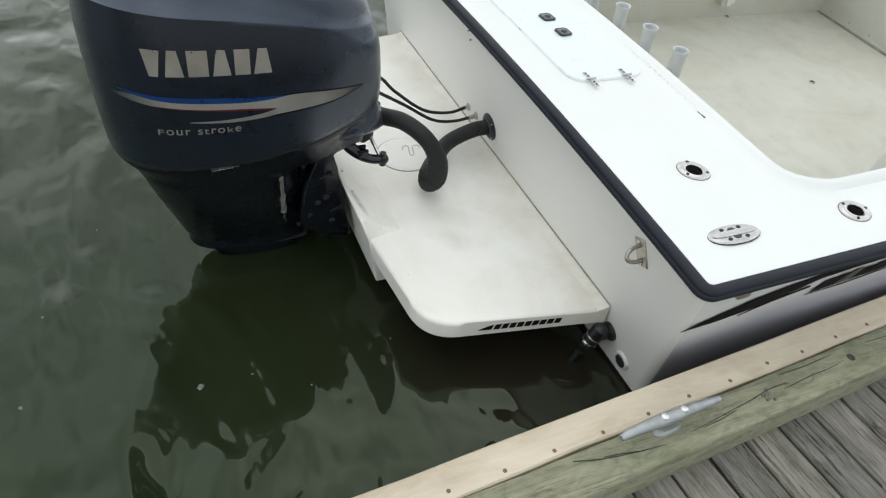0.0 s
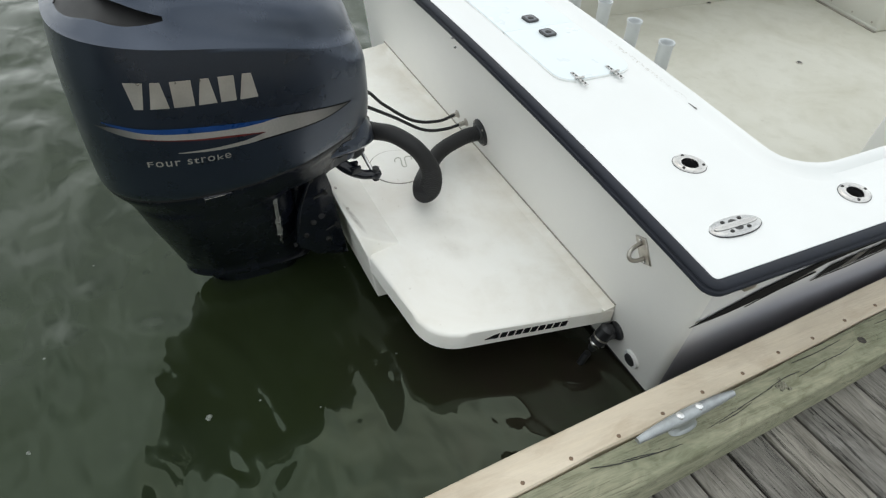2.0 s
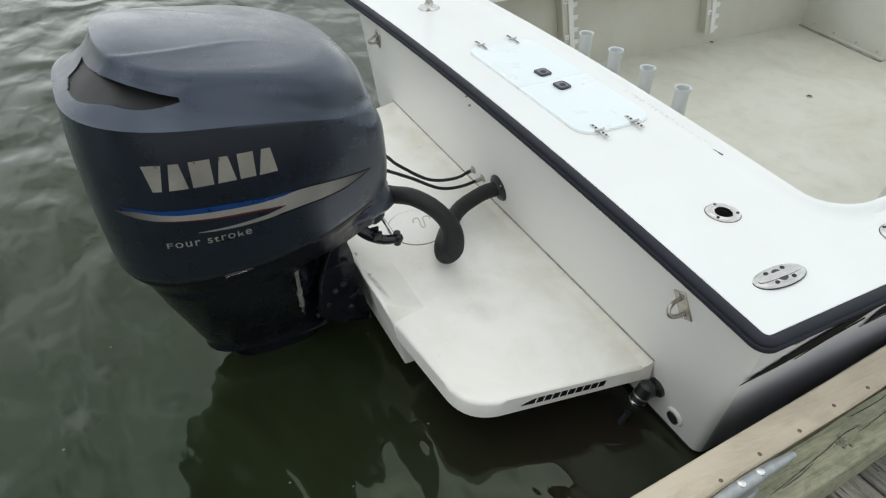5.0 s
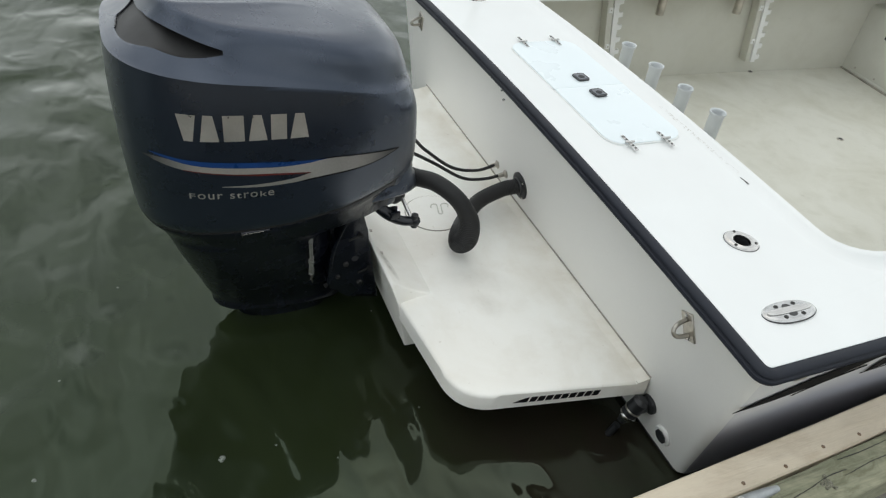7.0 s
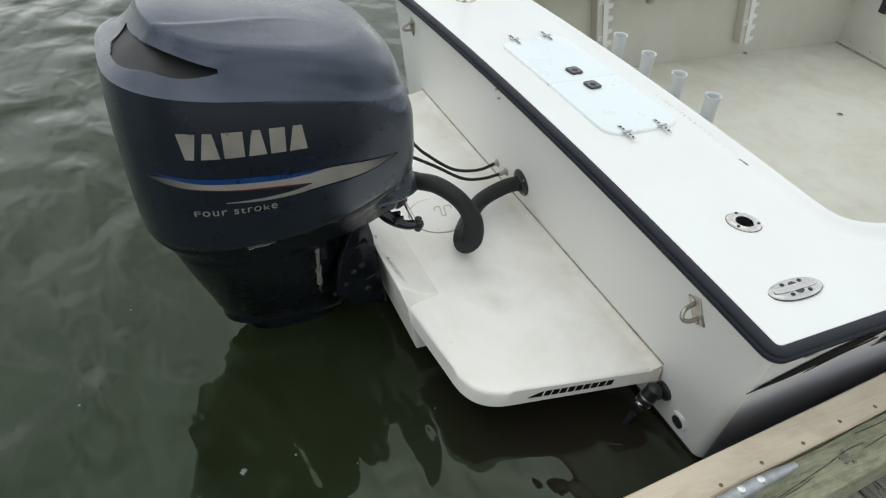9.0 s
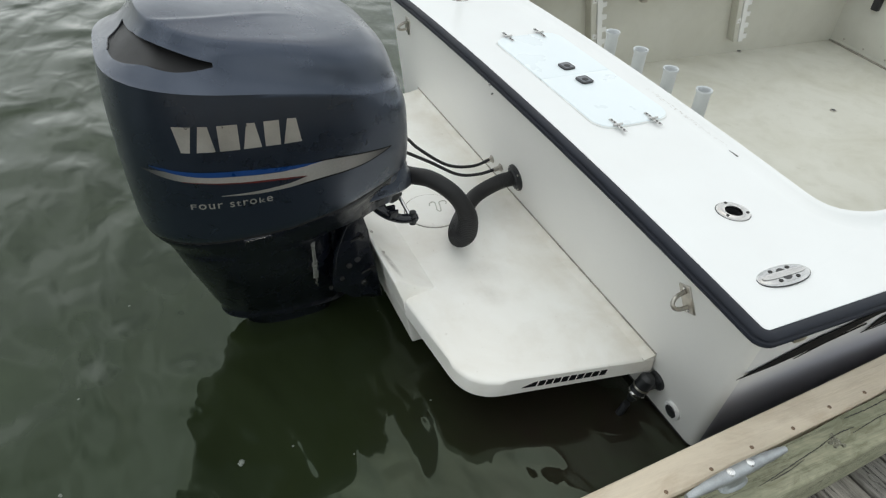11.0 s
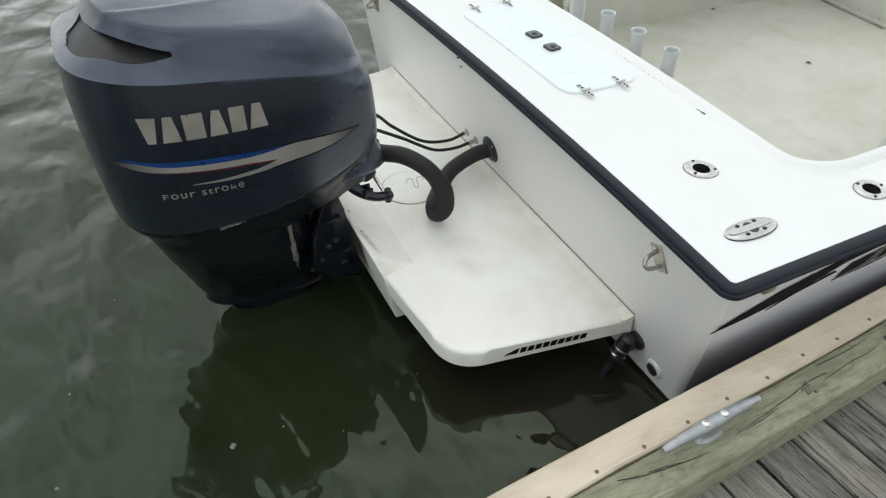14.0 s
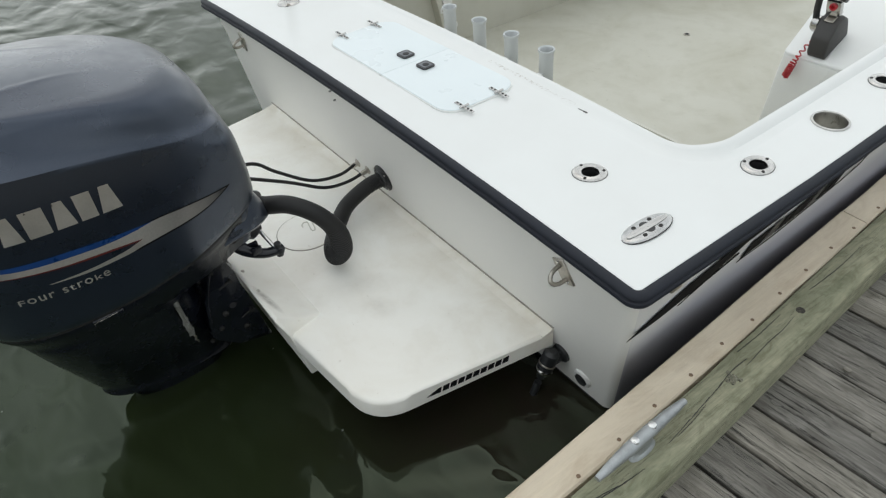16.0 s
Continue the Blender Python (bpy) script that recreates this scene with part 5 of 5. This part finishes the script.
# ---- rigging hose and control cables ----
hose = thing("rigging_hose", (-0.03, -0.01, 0.54), "black ribbed rigging hose looped over the platform", "hose")
path = spline([(0.029, -0.62, 0.765), (0.099, -0.559, 0.749), (0.161, -0.487, 0.749), (0.212, -0.418, 0.703), (0.231, -0.370, 0.620), (0.224, -0.362, 0.535), (0.198, -0.376, 0.492), (0.150, -0.362, 0.496), (0.070, -0.300, 0.492), (-0.015, -0.205, 0.503), (-0.037, -0.092, 0.530), (-0.030, -0.018, 0.541)], 22)
b = bmesh.new()
sweep(b, path, lambda u: 0.0300 + 0.0105 * smooth01(1 - abs(u - 0.48) / 0.20), 18, ribs=0.05)
part("hose_body", b, M_HOSE, hose)
b = bmesh.new()
lathe(b, [(0.058, -0.004), (0.057, 0.005), (0.052, 0.009), (0.038, 0.011), (0.036, 0.018)], 28, transom_at(-0.026, 0.545) @ Matrix.Rotation(radians(90), 4, "X"))
fl = part("flange", b, M_PLASTIC, hose, "black plastic transom flange")
for ang in (45, 135, 225, 315):
    b = bmesh.new()
    T = transom_at(-0.026, 0.545) @ Matrix.Rotation(radians(90), 4, "X") @ Matrix.Translation((0.050 * math.cos(radians(ang)), 0.050 * math.sin(radians(ang)), 0.008))
    lathe(b, [(0.0045, 0), (0.004, 0.004), (0.001, 0.005)], 8, T)
    part("screw", b, M_STEEL, fl)
b = bmesh.new()
lathe(b, [(0.041, 0), (0.043, 0.006), (0.043, 0.022), (0.040, 0.028)], 22, along((0.070, -0.586, 0.756), (0.135, -0.52, 0.749)))
part("collar", b, M_BLACK, hose)

for tx, tz, mids in ((-0.243, 0.508, [(-0.225, -0.118, 0.503), (-0.217, -0.242, 0.538), (-0.224, -0.371, 0.635), (-0.166, -0.469, 0.744), (-0.091, -0.61, 0.812)]), (-0.160, 0.514, [(-0.172, -0.109, 0.493), (-0.176, -0.211, 0.510), (-0.172, -0.343, 0.598), (-0.128, -0.475, 0.697), (-0.071, -0.608, 0.799)])):
    t = thing("steering_cable", (tx, 0, tz), "thin black hydraulic cable from the transom to the motor", "cable", "cables to the motor")
    b = bmesh.new()
    lathe(b, [(0.019, -0.003), (0.018, 0.005), (0.010, 0.010), (0.010, 0.03), (0.008, 0.036)], 6, transom_at(tx, tz) @ Matrix.Rotation(radians(90), 4, "X"))
    part("fitting", b, M_STEEL, t, "dull metal through-hull fitting")
    b = bmesh.new()
    sweep(b, spline([(tx, transom_y(tz) - 0.01, tz)] + mids, 8), 0.0068, 10)
    part("cable", b, M_HOSE, t)

# ---- cockpit things ----
def wall_x(y, z=0.5):
    return taper(-1.36, y)


def rod_rack(y0, z0, z1):
    x = wall_x(y0) + 0.004
    t = thing("rod_rack", (x, y0, z0), "white notched rod rack screwed to the cockpit side", "rod rack", "racks on the cockpit side")
    b = bmesh.new()
    W_, n = 0.062, 6
    step = (z1 - z0) / n
    pts = [(0.0, z0), (W_ * 0.55, z0)]
    for k in range(n):
        za = z0 + k * step
        pts += [(W_ * 0.55, za + step * 0.2), (W_, za + step * 0.28), (W_ * 1.05, za + step * 0.62), (W_ * 0.62, za + step * 0.60), (W_ * 0.5, za + step * 0.72), (W_ * 0.55, za + step * 0.98)]
    pts += [(W_ * 0.55, z1), (0.0, z1)]
    loft(b, [[Vector((x + 0.055, y0 - 0.022 + d - 0.2 * (z - z0), z)) for d, z in pts], [Vector((x + 0.068, y0 - 0.022 + d - 0.2 * (z - z0), z)) for d, z in pts]], True, True, True)
    part("notched_board", b, M_WHITE_PLASTIC, t)
    b = boxed((x - 0.008, y0 - 0.06, z0 - 0.002), (x + 0.057, y0 - 0.022, z1), 0.003, 1, Matrix(((1, 0, 0, 0), (0, 1, -0.2, 0.2 * z0), (0, 0, 1, 0), (0, 0, 0, 1))))
    part("backing_rib", b, M_LINER, t)
    for z in (z0 + 0.14, z0 + 0.36):
        yt = y0 - 0.2 * (z - z0)
        b = boxed((x + 0.05, yt - 0.052, z - 0.016), (x + 0.062, yt - 0.018, z + 0.016), 0.003, 1)
        tab = part("tab", b, M_WHITE_PLASTIC, t)
        b = bmesh.new()
        lathe(b, [(0.005, 0), (0.004, 0.003)], 8, along((x + 0.062, yt - 0.036, z), (x + 1, yt - 0.036, z)))
        part("screw", b, M_STEEL, tab)


rod_rack(2.365, 0.385, 0.84)
rod_rack(1.268, 0.385, 0.84)
for y in (1.50, 2.07):
    x = wall_x(y) + 0.06
    t = thing("gunwale_rod_tube", (x, y, 0.78), "dull metal rod tube end under the side deck", "rod tube", "rod tube ends under the side deck")
    b = bmesh.new()
    lathe(b, [(0.024, 0), (0.026, 0.004), (0.026, 0.16)], 18, along((x + 0.01, y, 0.715), (x, y, 0.875)))
    part("tube", b, M_STEEL, t)

for x, y, r in ((-0.408, 2.365, 0.013), (-1.295, 2.447, 0.014)):
    t = thing("sole_drain", (x, y, SOLE), "small steel fitting let into the cockpit floor", "deck fitting", "fittings in the cockpit floor")
    b = bmesh.new()
    lathe(b, [(r * 1.5, 0), (r * 1.4, 0.004), (r, 0.005)], 18, Matrix.Translation((x, y, SOLE)))
    part("ring", b, M_STEEL, t)
    b = bmesh.new()
    lathe(b, [(r, 0.004), (r * 0.9, 0.0062)], 14, Matrix.Translation((x, y, SOLE)))
    part("plug", b, M_UMBER, t)

# seat box across the forward end of the cockpit
seat = thing("seat_box", (-0.95, 3.5, SOLE), "white moulded seat box with a dark cushion in the cockpit", "seat box")
SEAT = Matrix.Translation((-0.957, 3.250, 0)) @ Matrix.Rotation(radians(-5), 4, "Z")
b = boxed((-0.36, 0.006, SOLE - 0.005), (0.40, 0.60, 0.74), 0.03, 3, SEAT)
part("body", b, M_SEATBOX, seat)
b = boxed((-0.34, 0.002, SOLE + 0.007), (0.40, 0.014, SOLE + 0.024), 0.003, 1, SEAT)
trim = part("trim_strip", b, M_SEATBOX, seat, "cream trim along the floor")
b = boxed((-0.35, -0.012, SOLE), (0.40, 0.010, SOLE + 0.008), 0.002, 1, SEAT)
part("floor_joint", b, M_SEAM, seat, "brown grimy joint along the floor")
for x in (-0.20, -0.02, 0.17, 0.34):
    b = bmesh.new()
    lathe(b, [(0.008, 0), (0.007, 0.004)], 10, along(SEAT @ Vector((x, 0.008, SOLE + 0.046)), SEAT @ Vector((x, -1, SOLE + 0.046))))
    part("screw", b, M_STEEL, trim)
b = boxed((-1.03, 3.228, 0.742), (-0.55, 3.87, 0.80), 0.02, 3)
box(b, (-1.03, 3.222, 0.672), (-0.55, 3.25, 0.785), 0.010, 2)
part("cushion", b, M_CUSHION, seat, "dark vinyl cushion")
# tab hanging below the cushion's front edge
b = boxed((-1.032, 3.224, 0.586), (-0.978, 3.258, 0.69), 0.008)
part("latch", b, M_PLASTIC, seat, "black tab hanging from the cushion")

# side console with the throttle
console = thing("console", (0.86, 1.95, SOLE), "white moulded helm console against the cockpit side", "console")
bm = bmesh.new()
face_line = [(1.640, SOLE - 0.005), (1.617, 0.50), (1.603, 0.70), (1.604, 0.738), (1.612, 0.748), (2.40, 1.031), (2.52, 1.031), (2.52, SOLE - 0.005)]
top_line = [(1.6035, 0.741), (1.607, 0.752), (1.618, 0.760), (2.40, 1.045), (2.52, 1.045), (2.52, 1.033), (2.40, 1.033), (1.612, 0.750)]


def console_x(y, z):
    return 0.545 + 0.130 * (min(z, 0.76) - 0.28) - 0.17 * (y - 1.605)


loft(bm, [[Vector((x_ or console_x(y, z), y, z)) for y, z in face_line] for x_ in (0, 1.10)], True, True, True)
bmesh.ops.recalc_face_normals(bm, faces=bm.faces)
bmesh.ops.bevel(bm, geom=[e for e in bm.edges if e.calc_face_angle(0) > 0.5], offset=0.012, segments=3, affect="EDGES", profile=0.5)
part("body", bm, M_DECK, console)
bm = bmesh.new()
loft(bm, [[Vector((x_ or console_x(y, z) + 0.001, y, z)) for y, z in top_line] for x_ in (0, 1.10)], True, True, True)
bmesh.ops.recalc_face_normals(bm, faces=bm.faces)
bmesh.ops.bevel(bm, geom=[e for e in bm.edges if e.calc_face_angle(0) > 0.5], offset=0.004, segments=3, affect="EDGES", profile=0.5)
part("top_panel", bm, M_DECK, console, "sloping white console top")

throttle = thing("throttle_control", (0.733, 1.682, 0.784), "charcoal throttle lever box with a chrome arm on the console", "throttle")
bm = bmesh.new()
TT = Matrix.Translation((0.733, 1.682, 0.784)) @ Matrix.Rotation(radians(4), 4, "Z") @ Matrix.Rotation(radians(20), 4, "X")
pr = [(-0.075, 0.0), (-0.080, 0.03), (-0.055, 0.085), (0.0, 0.125), (0.05, 0.128), (0.085, 0.09), (0.095, 0.0)]
loft(bm, [[TT @ Vector((x, y, z)) for y, z in pr] for x in (-0.038, 0.038)], True, True, True)
bmesh.ops.bevel(bm, geom=bm.edges[:], offset=0.010, segments=3, affect="EDGES", profile=0.5)
hb = part("housing", bm, M_GREYPLASTIC, throttle)
b = boxed((-0.018, -0.005, 0.126), (0.018, 0.04, 0.132), 0.002, 1, TT)
part("badge", b, M_STEEL, hb)
b = bmesh.new()
lathe(b, [(0.034, 0), (0.034, 0.02), (0.026, 0.03)], 24, TT @ Matrix.Translation((-0.042, 0.02, 0.085)) @ Matrix.Rotation(radians(-90), 4, "Y"))
part("hub", b, M_CHROME, throttle, "chrome hub")
b = bmesh.new()
sweep(b, [TT @ Vector(p) for p in ((-0.062, 0.02, 0.085), (-0.062, 0.022, 0.15), (-0.055, 0.03, 0.23))], 0.013, 10)
part("lever", b, M_PLASTIC, throttle, "black lever")
b = bmesh.new()
sweep(b, spline([TT @ Vector(p) for p in ((-0.06, 0.03, 0.225), (0.0, 0.035, 0.235), (0.05, 0.03, 0.23))], 4), 0.02, 12)
part("grip", b, M_PLASTIC, throttle)
b = boxed((-0.03, 0.02, 0.135), (0.03, 0.05, 0.205), 0.01, 2, TT)
part("chrome_arm", b, M_CHROME, throttle, "chrome arm")
b = bmesh.new()
lathe(b, [(0.008, 0.002), (0.008, 0.010), (0.011, 0.013), (0.0145, 0.010), (0.0145, 0.0)], 18, TT @ Matrix.Translation((0.004, 0.02, 0.185)) @ Matrix.Rotation(radians(75), 4, "X"))
part("stop_button", b, M_RED, throttle, "red stop button")

cord = thing("kill_cord", (0.70, 1.64, 0.76), "coiled red safety cord hanging from the throttle", "coiled cord")
b = bmesh.new()
pts = []
A_, K_, B_ = Vector((0.702, 1.630, 0.815)), Vector((0.685, 1.580, 0.795)), Vector((0.655, 1.570, 0.665))
for k in range(240):
    u = k / 239
    v = u ** 0.9
    c0 = (1 - v) ** 2 * A_ + 2 * v * (1 - v) * K_ + v * v * B_
    axis = (2 * (1 - v) * (K_ - A_) + 2 * v * (B_ - K_)).normalized()
    s1 = axis.cross(Vector((1, 0.2, 0))).normalized()
    s2 = axis.cross(s1)
    turns = 2 * math.pi * (5.0 * u + 9.0 * u ** 5)
    rr_ = 0.0075 + 0.0055 * smooth01((u - 0.55) / 0.25)
    pts.append(c0 + rr_ * (math.cos(turns) * s1 + math.sin(turns) * s2))
sweep(b, pts, 0.0030, 6)
part("coil", b, M_RED, cord)

# ---- dock ----
DOCK = Matrix.Translation((1.347, -0.540, 0)) @ Matrix.Rotation(radians(3.3), 4, "Z")
DTOP, BTOP, ETOP = 0.50, 0.600, 0.594
dock = thing("dock", (0, 0, 0), "weathered timber dock beside the boat", "dock", kind="structure")
b = bmesh.new()
for x in (0.16, 0.9, 1.7, 2.5):
    box(b, (x, -4.0, 0.27), (x + 0.045, 9.0, DTOP - 0.041), 0, m=DOCK)
part("joist", b, M_PILE, dock)
b = bmesh.new()
for y in (-3.6, -0.9, 2.4, 5.6, 8.6):
    for x in (0.3, 2.3):
        rod(b, DOCK @ Vector((x, y, -2.0)), DOCK @ Vector((x, y, DTOP - 0.05)), 0.11, 14)
part("pile", b, M_PILE, dock)

bull = thing("bull_rail", DOCK @ Vector((0.158, 0, DTOP)), "weathered green-tinged timber rail bolted along the dock edge", "timber rail")
b = bmesh.new()
n = 90
loops = []
rng = random.Random(4)
for k in range(n + 1):
    y = -4.0 + 13.0 * k / n
    w = 0.0025 * math.sin(y * 3.1) + rng.uniform(-0.0015, 0.0015)
    dz = rng.uniform(-0.001, 0.001)
    x0, x1, r = 0.101 + w, 0.212 + w * 0.6, 0.006
    loops.append([DOCK @ Vector(p) for p in ((x0, y, DTOP), (x0, y, BTOP - r + dz), (x0 + r * 0.4, y, BTOP - r * 0.3 + dz), (x0 + r, y, BTOP + dz), ((x0 + x1) / 2, y, BTOP + 0.001 + dz), (x1 - r, y, BTOP + dz), (x1 - r * 0.3, y, BTOP - r * 0.4 + dz), (x1, y, BTOP - r + dz), (x1, y, DTOP))])
loft(b, loops, True, True, True)
part("timber", b, M_BULL, bull)
# flat dark discs on the timber carry the bolt holes' inner shade
for y in (1.005, 3.4, -1.9):
    b = bmesh.new()
    lathe(b, [(0.0130, 0.0008), (0.0120, 0.0020), (0.0100, 0.0012)], 20, DOCK @ Matrix.Translation((0.150, y, BTOP)))
    part("bolt_hole", b, M_PILE, bull, "dark disc with the shade of a counterbored bolt hole")

# long checks and a knot in the rail
CRACKS = [((0.120, 0.02), (0.140, 0.08), (0.158, 0.17), (0.172, 0.27)), ((0.168, 0.36), (0.163, 0.44), (0.155, 0.54), (0.150, 0.62)),
          ((0.160, 0.72), (0.154, 0.82), (0.156, 0.90), (0.150, 0.97)), ((0.125, 1.10), (0.135, 1.25), (0.134, 1.40)), ((0.13, 1.6), (0.142, 1.8), (0.140, 2.0)),
          ((0.140, 0.10), (0.152, 0.16), (0.166, 0.21)), ((0.150, 0.60), (0.143, 0.68), (0.147, 0.74)), ((0.170, 0.40), (0.168, 0.47), (0.161, 0.53)), ((0.116, 0.74), (0.121, 0.84), (0.120, 0.95))]
for cr in CRACKS:
    b = bmesh.new()
    P = spline([(x, y, 0) for x, y in cr], 14)
    jag = [rng.uniform(-0.0006, 0.0006) for _ in P]
    rows = []
    for k, p in enumerate(P):
        w = (0.0008 * math.sin(math.pi * (k + 0.3) / (len(P) - 0.4)) ** 0.6) * rng.uniform(0.5, 1.1) + 0.00015
        rows.append([DOCK @ Vector((p.x + jag[k] + s, p.y, BTOP + 0.0026 + dz)) for s, dz in ((-w, 0), (w, 0), (w, -0.004), (-w, -0.004))])
    loft(b, rows, True, True, True)
    part("check", b, M_UMBER, bull, "dark drying crack")
b = bmesh.new()
for j in range(7):
    q = rng.uniform(0, 6.28)
    d = 0.0 if j == 0 else rng.uniform(0.006, 0.02)
    rk = 0.014 if j == 0 else rng.uniform(0.003, 0.008)
    lathe(b, [(rk, 0), (rk * 0.8, 0.002 + 0.0008 * j), (rk * 0.3, 0.003 + 0.0006 * j)], 9, DOCK @ Matrix.Translation((0.158 + d * math.cos(q), 0.655 + 1.6 * d * math.sin(q), BTOP)))
part("knot", b, M_KNOT, bull, "rough greyish knot")
edge_board = thing("edge_board", DOCK @ Vector((0.05, 0, ETOP - 0.04)), "pale new pine board nailed along the dock edge", "board")
for y_from, y_to, shift in ((-4.0, 1.524, 0.0), (1.528, 9.0, 0.004)):
    b = bmesh.new()
    loops = []
    n = max(12, int((y_to - y_from) * 7))
    for k in range(n + 1):
        y = y_from + (y_to - y_from) * k / n
        w = rng.uniform(-0.0015, 0.0015) + shift
        r = 0.005
        x0, x1 = 0.0 + w, 0.0935 + rng.uniform(-0.003, 0.003)
        skew = lambda x: (0.0935 - x) * 0.12 * (k == (n if shift == 0.0 else 0))
        loops.append([DOCK @ Vector((p[0], p[1] + skew(p[0]), p[2])) for p in ((x0, y, ETOP - 0.14), (x0, y, ETOP - r), (x0 + r, y, ETOP), (x1 - r, y, ETOP), (x1, y, ETOP - r), (x1, y, ETOP - 0.14))])
    loft(b, loops, True, True, True)
    part("board", b, M_EDGE, edge_board)
nail_mesh = None
for k in range(-8, 22):
    y = 0.150 + 0.1475 * k + rng.uniform(-0.006, 0.006)
    x = 0.073 + rng.uniform(-0.006, 0.006)
    if nail_mesh is None:
        b = bmesh.new()
        lathe(b, [(0.0058, 0.0), (0.0055, 0.0012), (0.003, 0.0018)], 10)
        nail_mesh = to_object("nail", b, M_NAIL)
        ob = nail_mesh
    else:
        ob = new("nail", nail_mesh.data)
    ob.parent = edge_board
    ob.location = DOCK @ Vector((x, y, ETOP)) - OFF[edge_board.name]

# dock cleat
C = DOCK @ Matrix.Translation((0.132, 0.306, BTOP)) @ Matrix.Rotation(radians(-0.5), 4, "Z")
t = thing("dock_cleat", C.translation, "galvanised iron dock cleat bolted to the timber rail", "dock cleat")
b = bmesh.new()
pts = [C @ Vector((0, y, z)) for y, z in ((-0.162, 0.046), (-0.13, 0.049), (-0.09, 0.052), (-0.05, 0.053), (0, 0.053), (0.05, 0.053), (0.09, 0.052), (0.13, 0.049), (0.162, 0.046))]
sweep(b, spline(pts, 4), lambda u: 0.0085 + 0.0085 * (1 - abs(2 * u - 1) ** 1.6), 14)
part("horn", b, M_GALV, t)
b = bmesh.new()
loops = []
for z, rx, ry, dx in ((0.0, 0.018, 0.046, 0.003), (0.004, 0.017, 0.045, 0.003), (0.009, 0.012, 0.040, 0.002), (0.026, 0.010, 0.036, 0.001), (0.050, 0.014, 0.052, 0.0)):
    loops.append([C @ Vector((dx + rx * math.copysign(abs(math.cos(q)) ** 0.8, math.cos(q)), ry * math.sin(q), z)) for q in [2 * math.pi * k / 24 for k in range(24)]])
loft(b, loops, True, True, True)
part("foot", b, M_GALV, t)
for sy in (-0.032, 0.032):
    b = bmesh.new()
    lathe(b, [(0.0115, 0.060), (0.0115, 0.066), (0.010, 0.0705), (0.004, 0.072)], 8, C @ Matrix.Translation((0, sy, 0)))
    part("bolt", b, M_BOLT, t, "bright bolt head")

# floating foam bubbles
BUBBLES = ((0.66, -1.31, 0.015), (0.66, -1.15, 0.007), (0.76, -0.98, 0.006), (0.22, -1.76, 0.008),
           (0.58, -1.82, 0.011), (-0.19, -1.57, 0.007), (0.65, -0.67, 0.007), (0.17, -0.69, 0.005))
for k, (x, y, r) in enumerate(BUBBLES):
    b = bmesh.new()
    for j in range(5 if r > 0.012 else 2):
        q, d = rng.uniform(0, 6.28), r * rng.uniform(0.2, 0.8) * (j > 0)
        rb = r * (0.62 if j == 0 else rng.uniform(0.25, 0.45))
        lathe(b, [(rb, 0), (rb * 0.92, rb * 0.22), (rb * 0.6, rb * 0.42), (rb * 0.15, rb * 0.5)], 12, Matrix.Translation((x + d * math.cos(q), y + d * math.sin(q), WATER - 0.001)))
    ob = part("foam_bubbles", b, M_BUBBLE)
    tagged(ob, "small cluster of foam bubbles floating on the water", "foam", "bubbles on the water")

# planks, across the dock
PW, PGAP = 0.1225, 0.0085
variants = []
for s in range(5):
    b = bmesh.new()
    r2 = random.Random(20 + s)
    loops = []
    for k in range(9):
        x = 0.12 + 2.6 * k / 8
        a, c = r2.uniform(-0.0012, 0.0012), r2.uniform(-0.0012, 0.0012)
        r = 0.0045
        y0, y1 = PGAP / 2 + a, PGAP / 2 + PW + c
        cup = r2.uniform(-0.0015, 0.0005)
        loops.append([Vector(p) for p in ((x, y0, -0.038), (x, y0, -r), (x, y0 + r, 0), (x, (y0 + y1) / 2, cup), (x, y1 - r, 0), (x, y1, -r), (x, y1, -0.038))])
    loft(b, loops, True, True, True)
    variants.append(to_object("plank", b, M_PLANK))
for x, y, rk in ((1.555, 0.221, 0.011), (1.780, 0.321, 0.014), (1.612, 0.468, 0.008)):
    b = bmesh.new()
    lathe(b, [(rk, -0.002), (rk * 0.92, 0.0022), (rk * 0.6, 0.0032), (rk * 0.2, 0.0028)], 12, Matrix.Translation((x, y, DTOP)) @ Matrix.Rotation(0.3, 4, "Z") @ Matrix.Diagonal((1.5, 1, 1, 1)))
    part("knot", b, M_PLANK, dock, "small dark knot in a plank")
count = 0
for k in range(-34, 66):
    v0 = variants[count % 5]
    ob = v0 if count < 5 else new("plank", v0.data)
    ob.parent = dock
    ob.matrix_basis = DOCK @ Matrix.Translation((rng.uniform(-0.01, 0.01), 0.043 + 0.131 * k, DTOP + rng.uniform(-0.003, 0.002)))
    count += 1
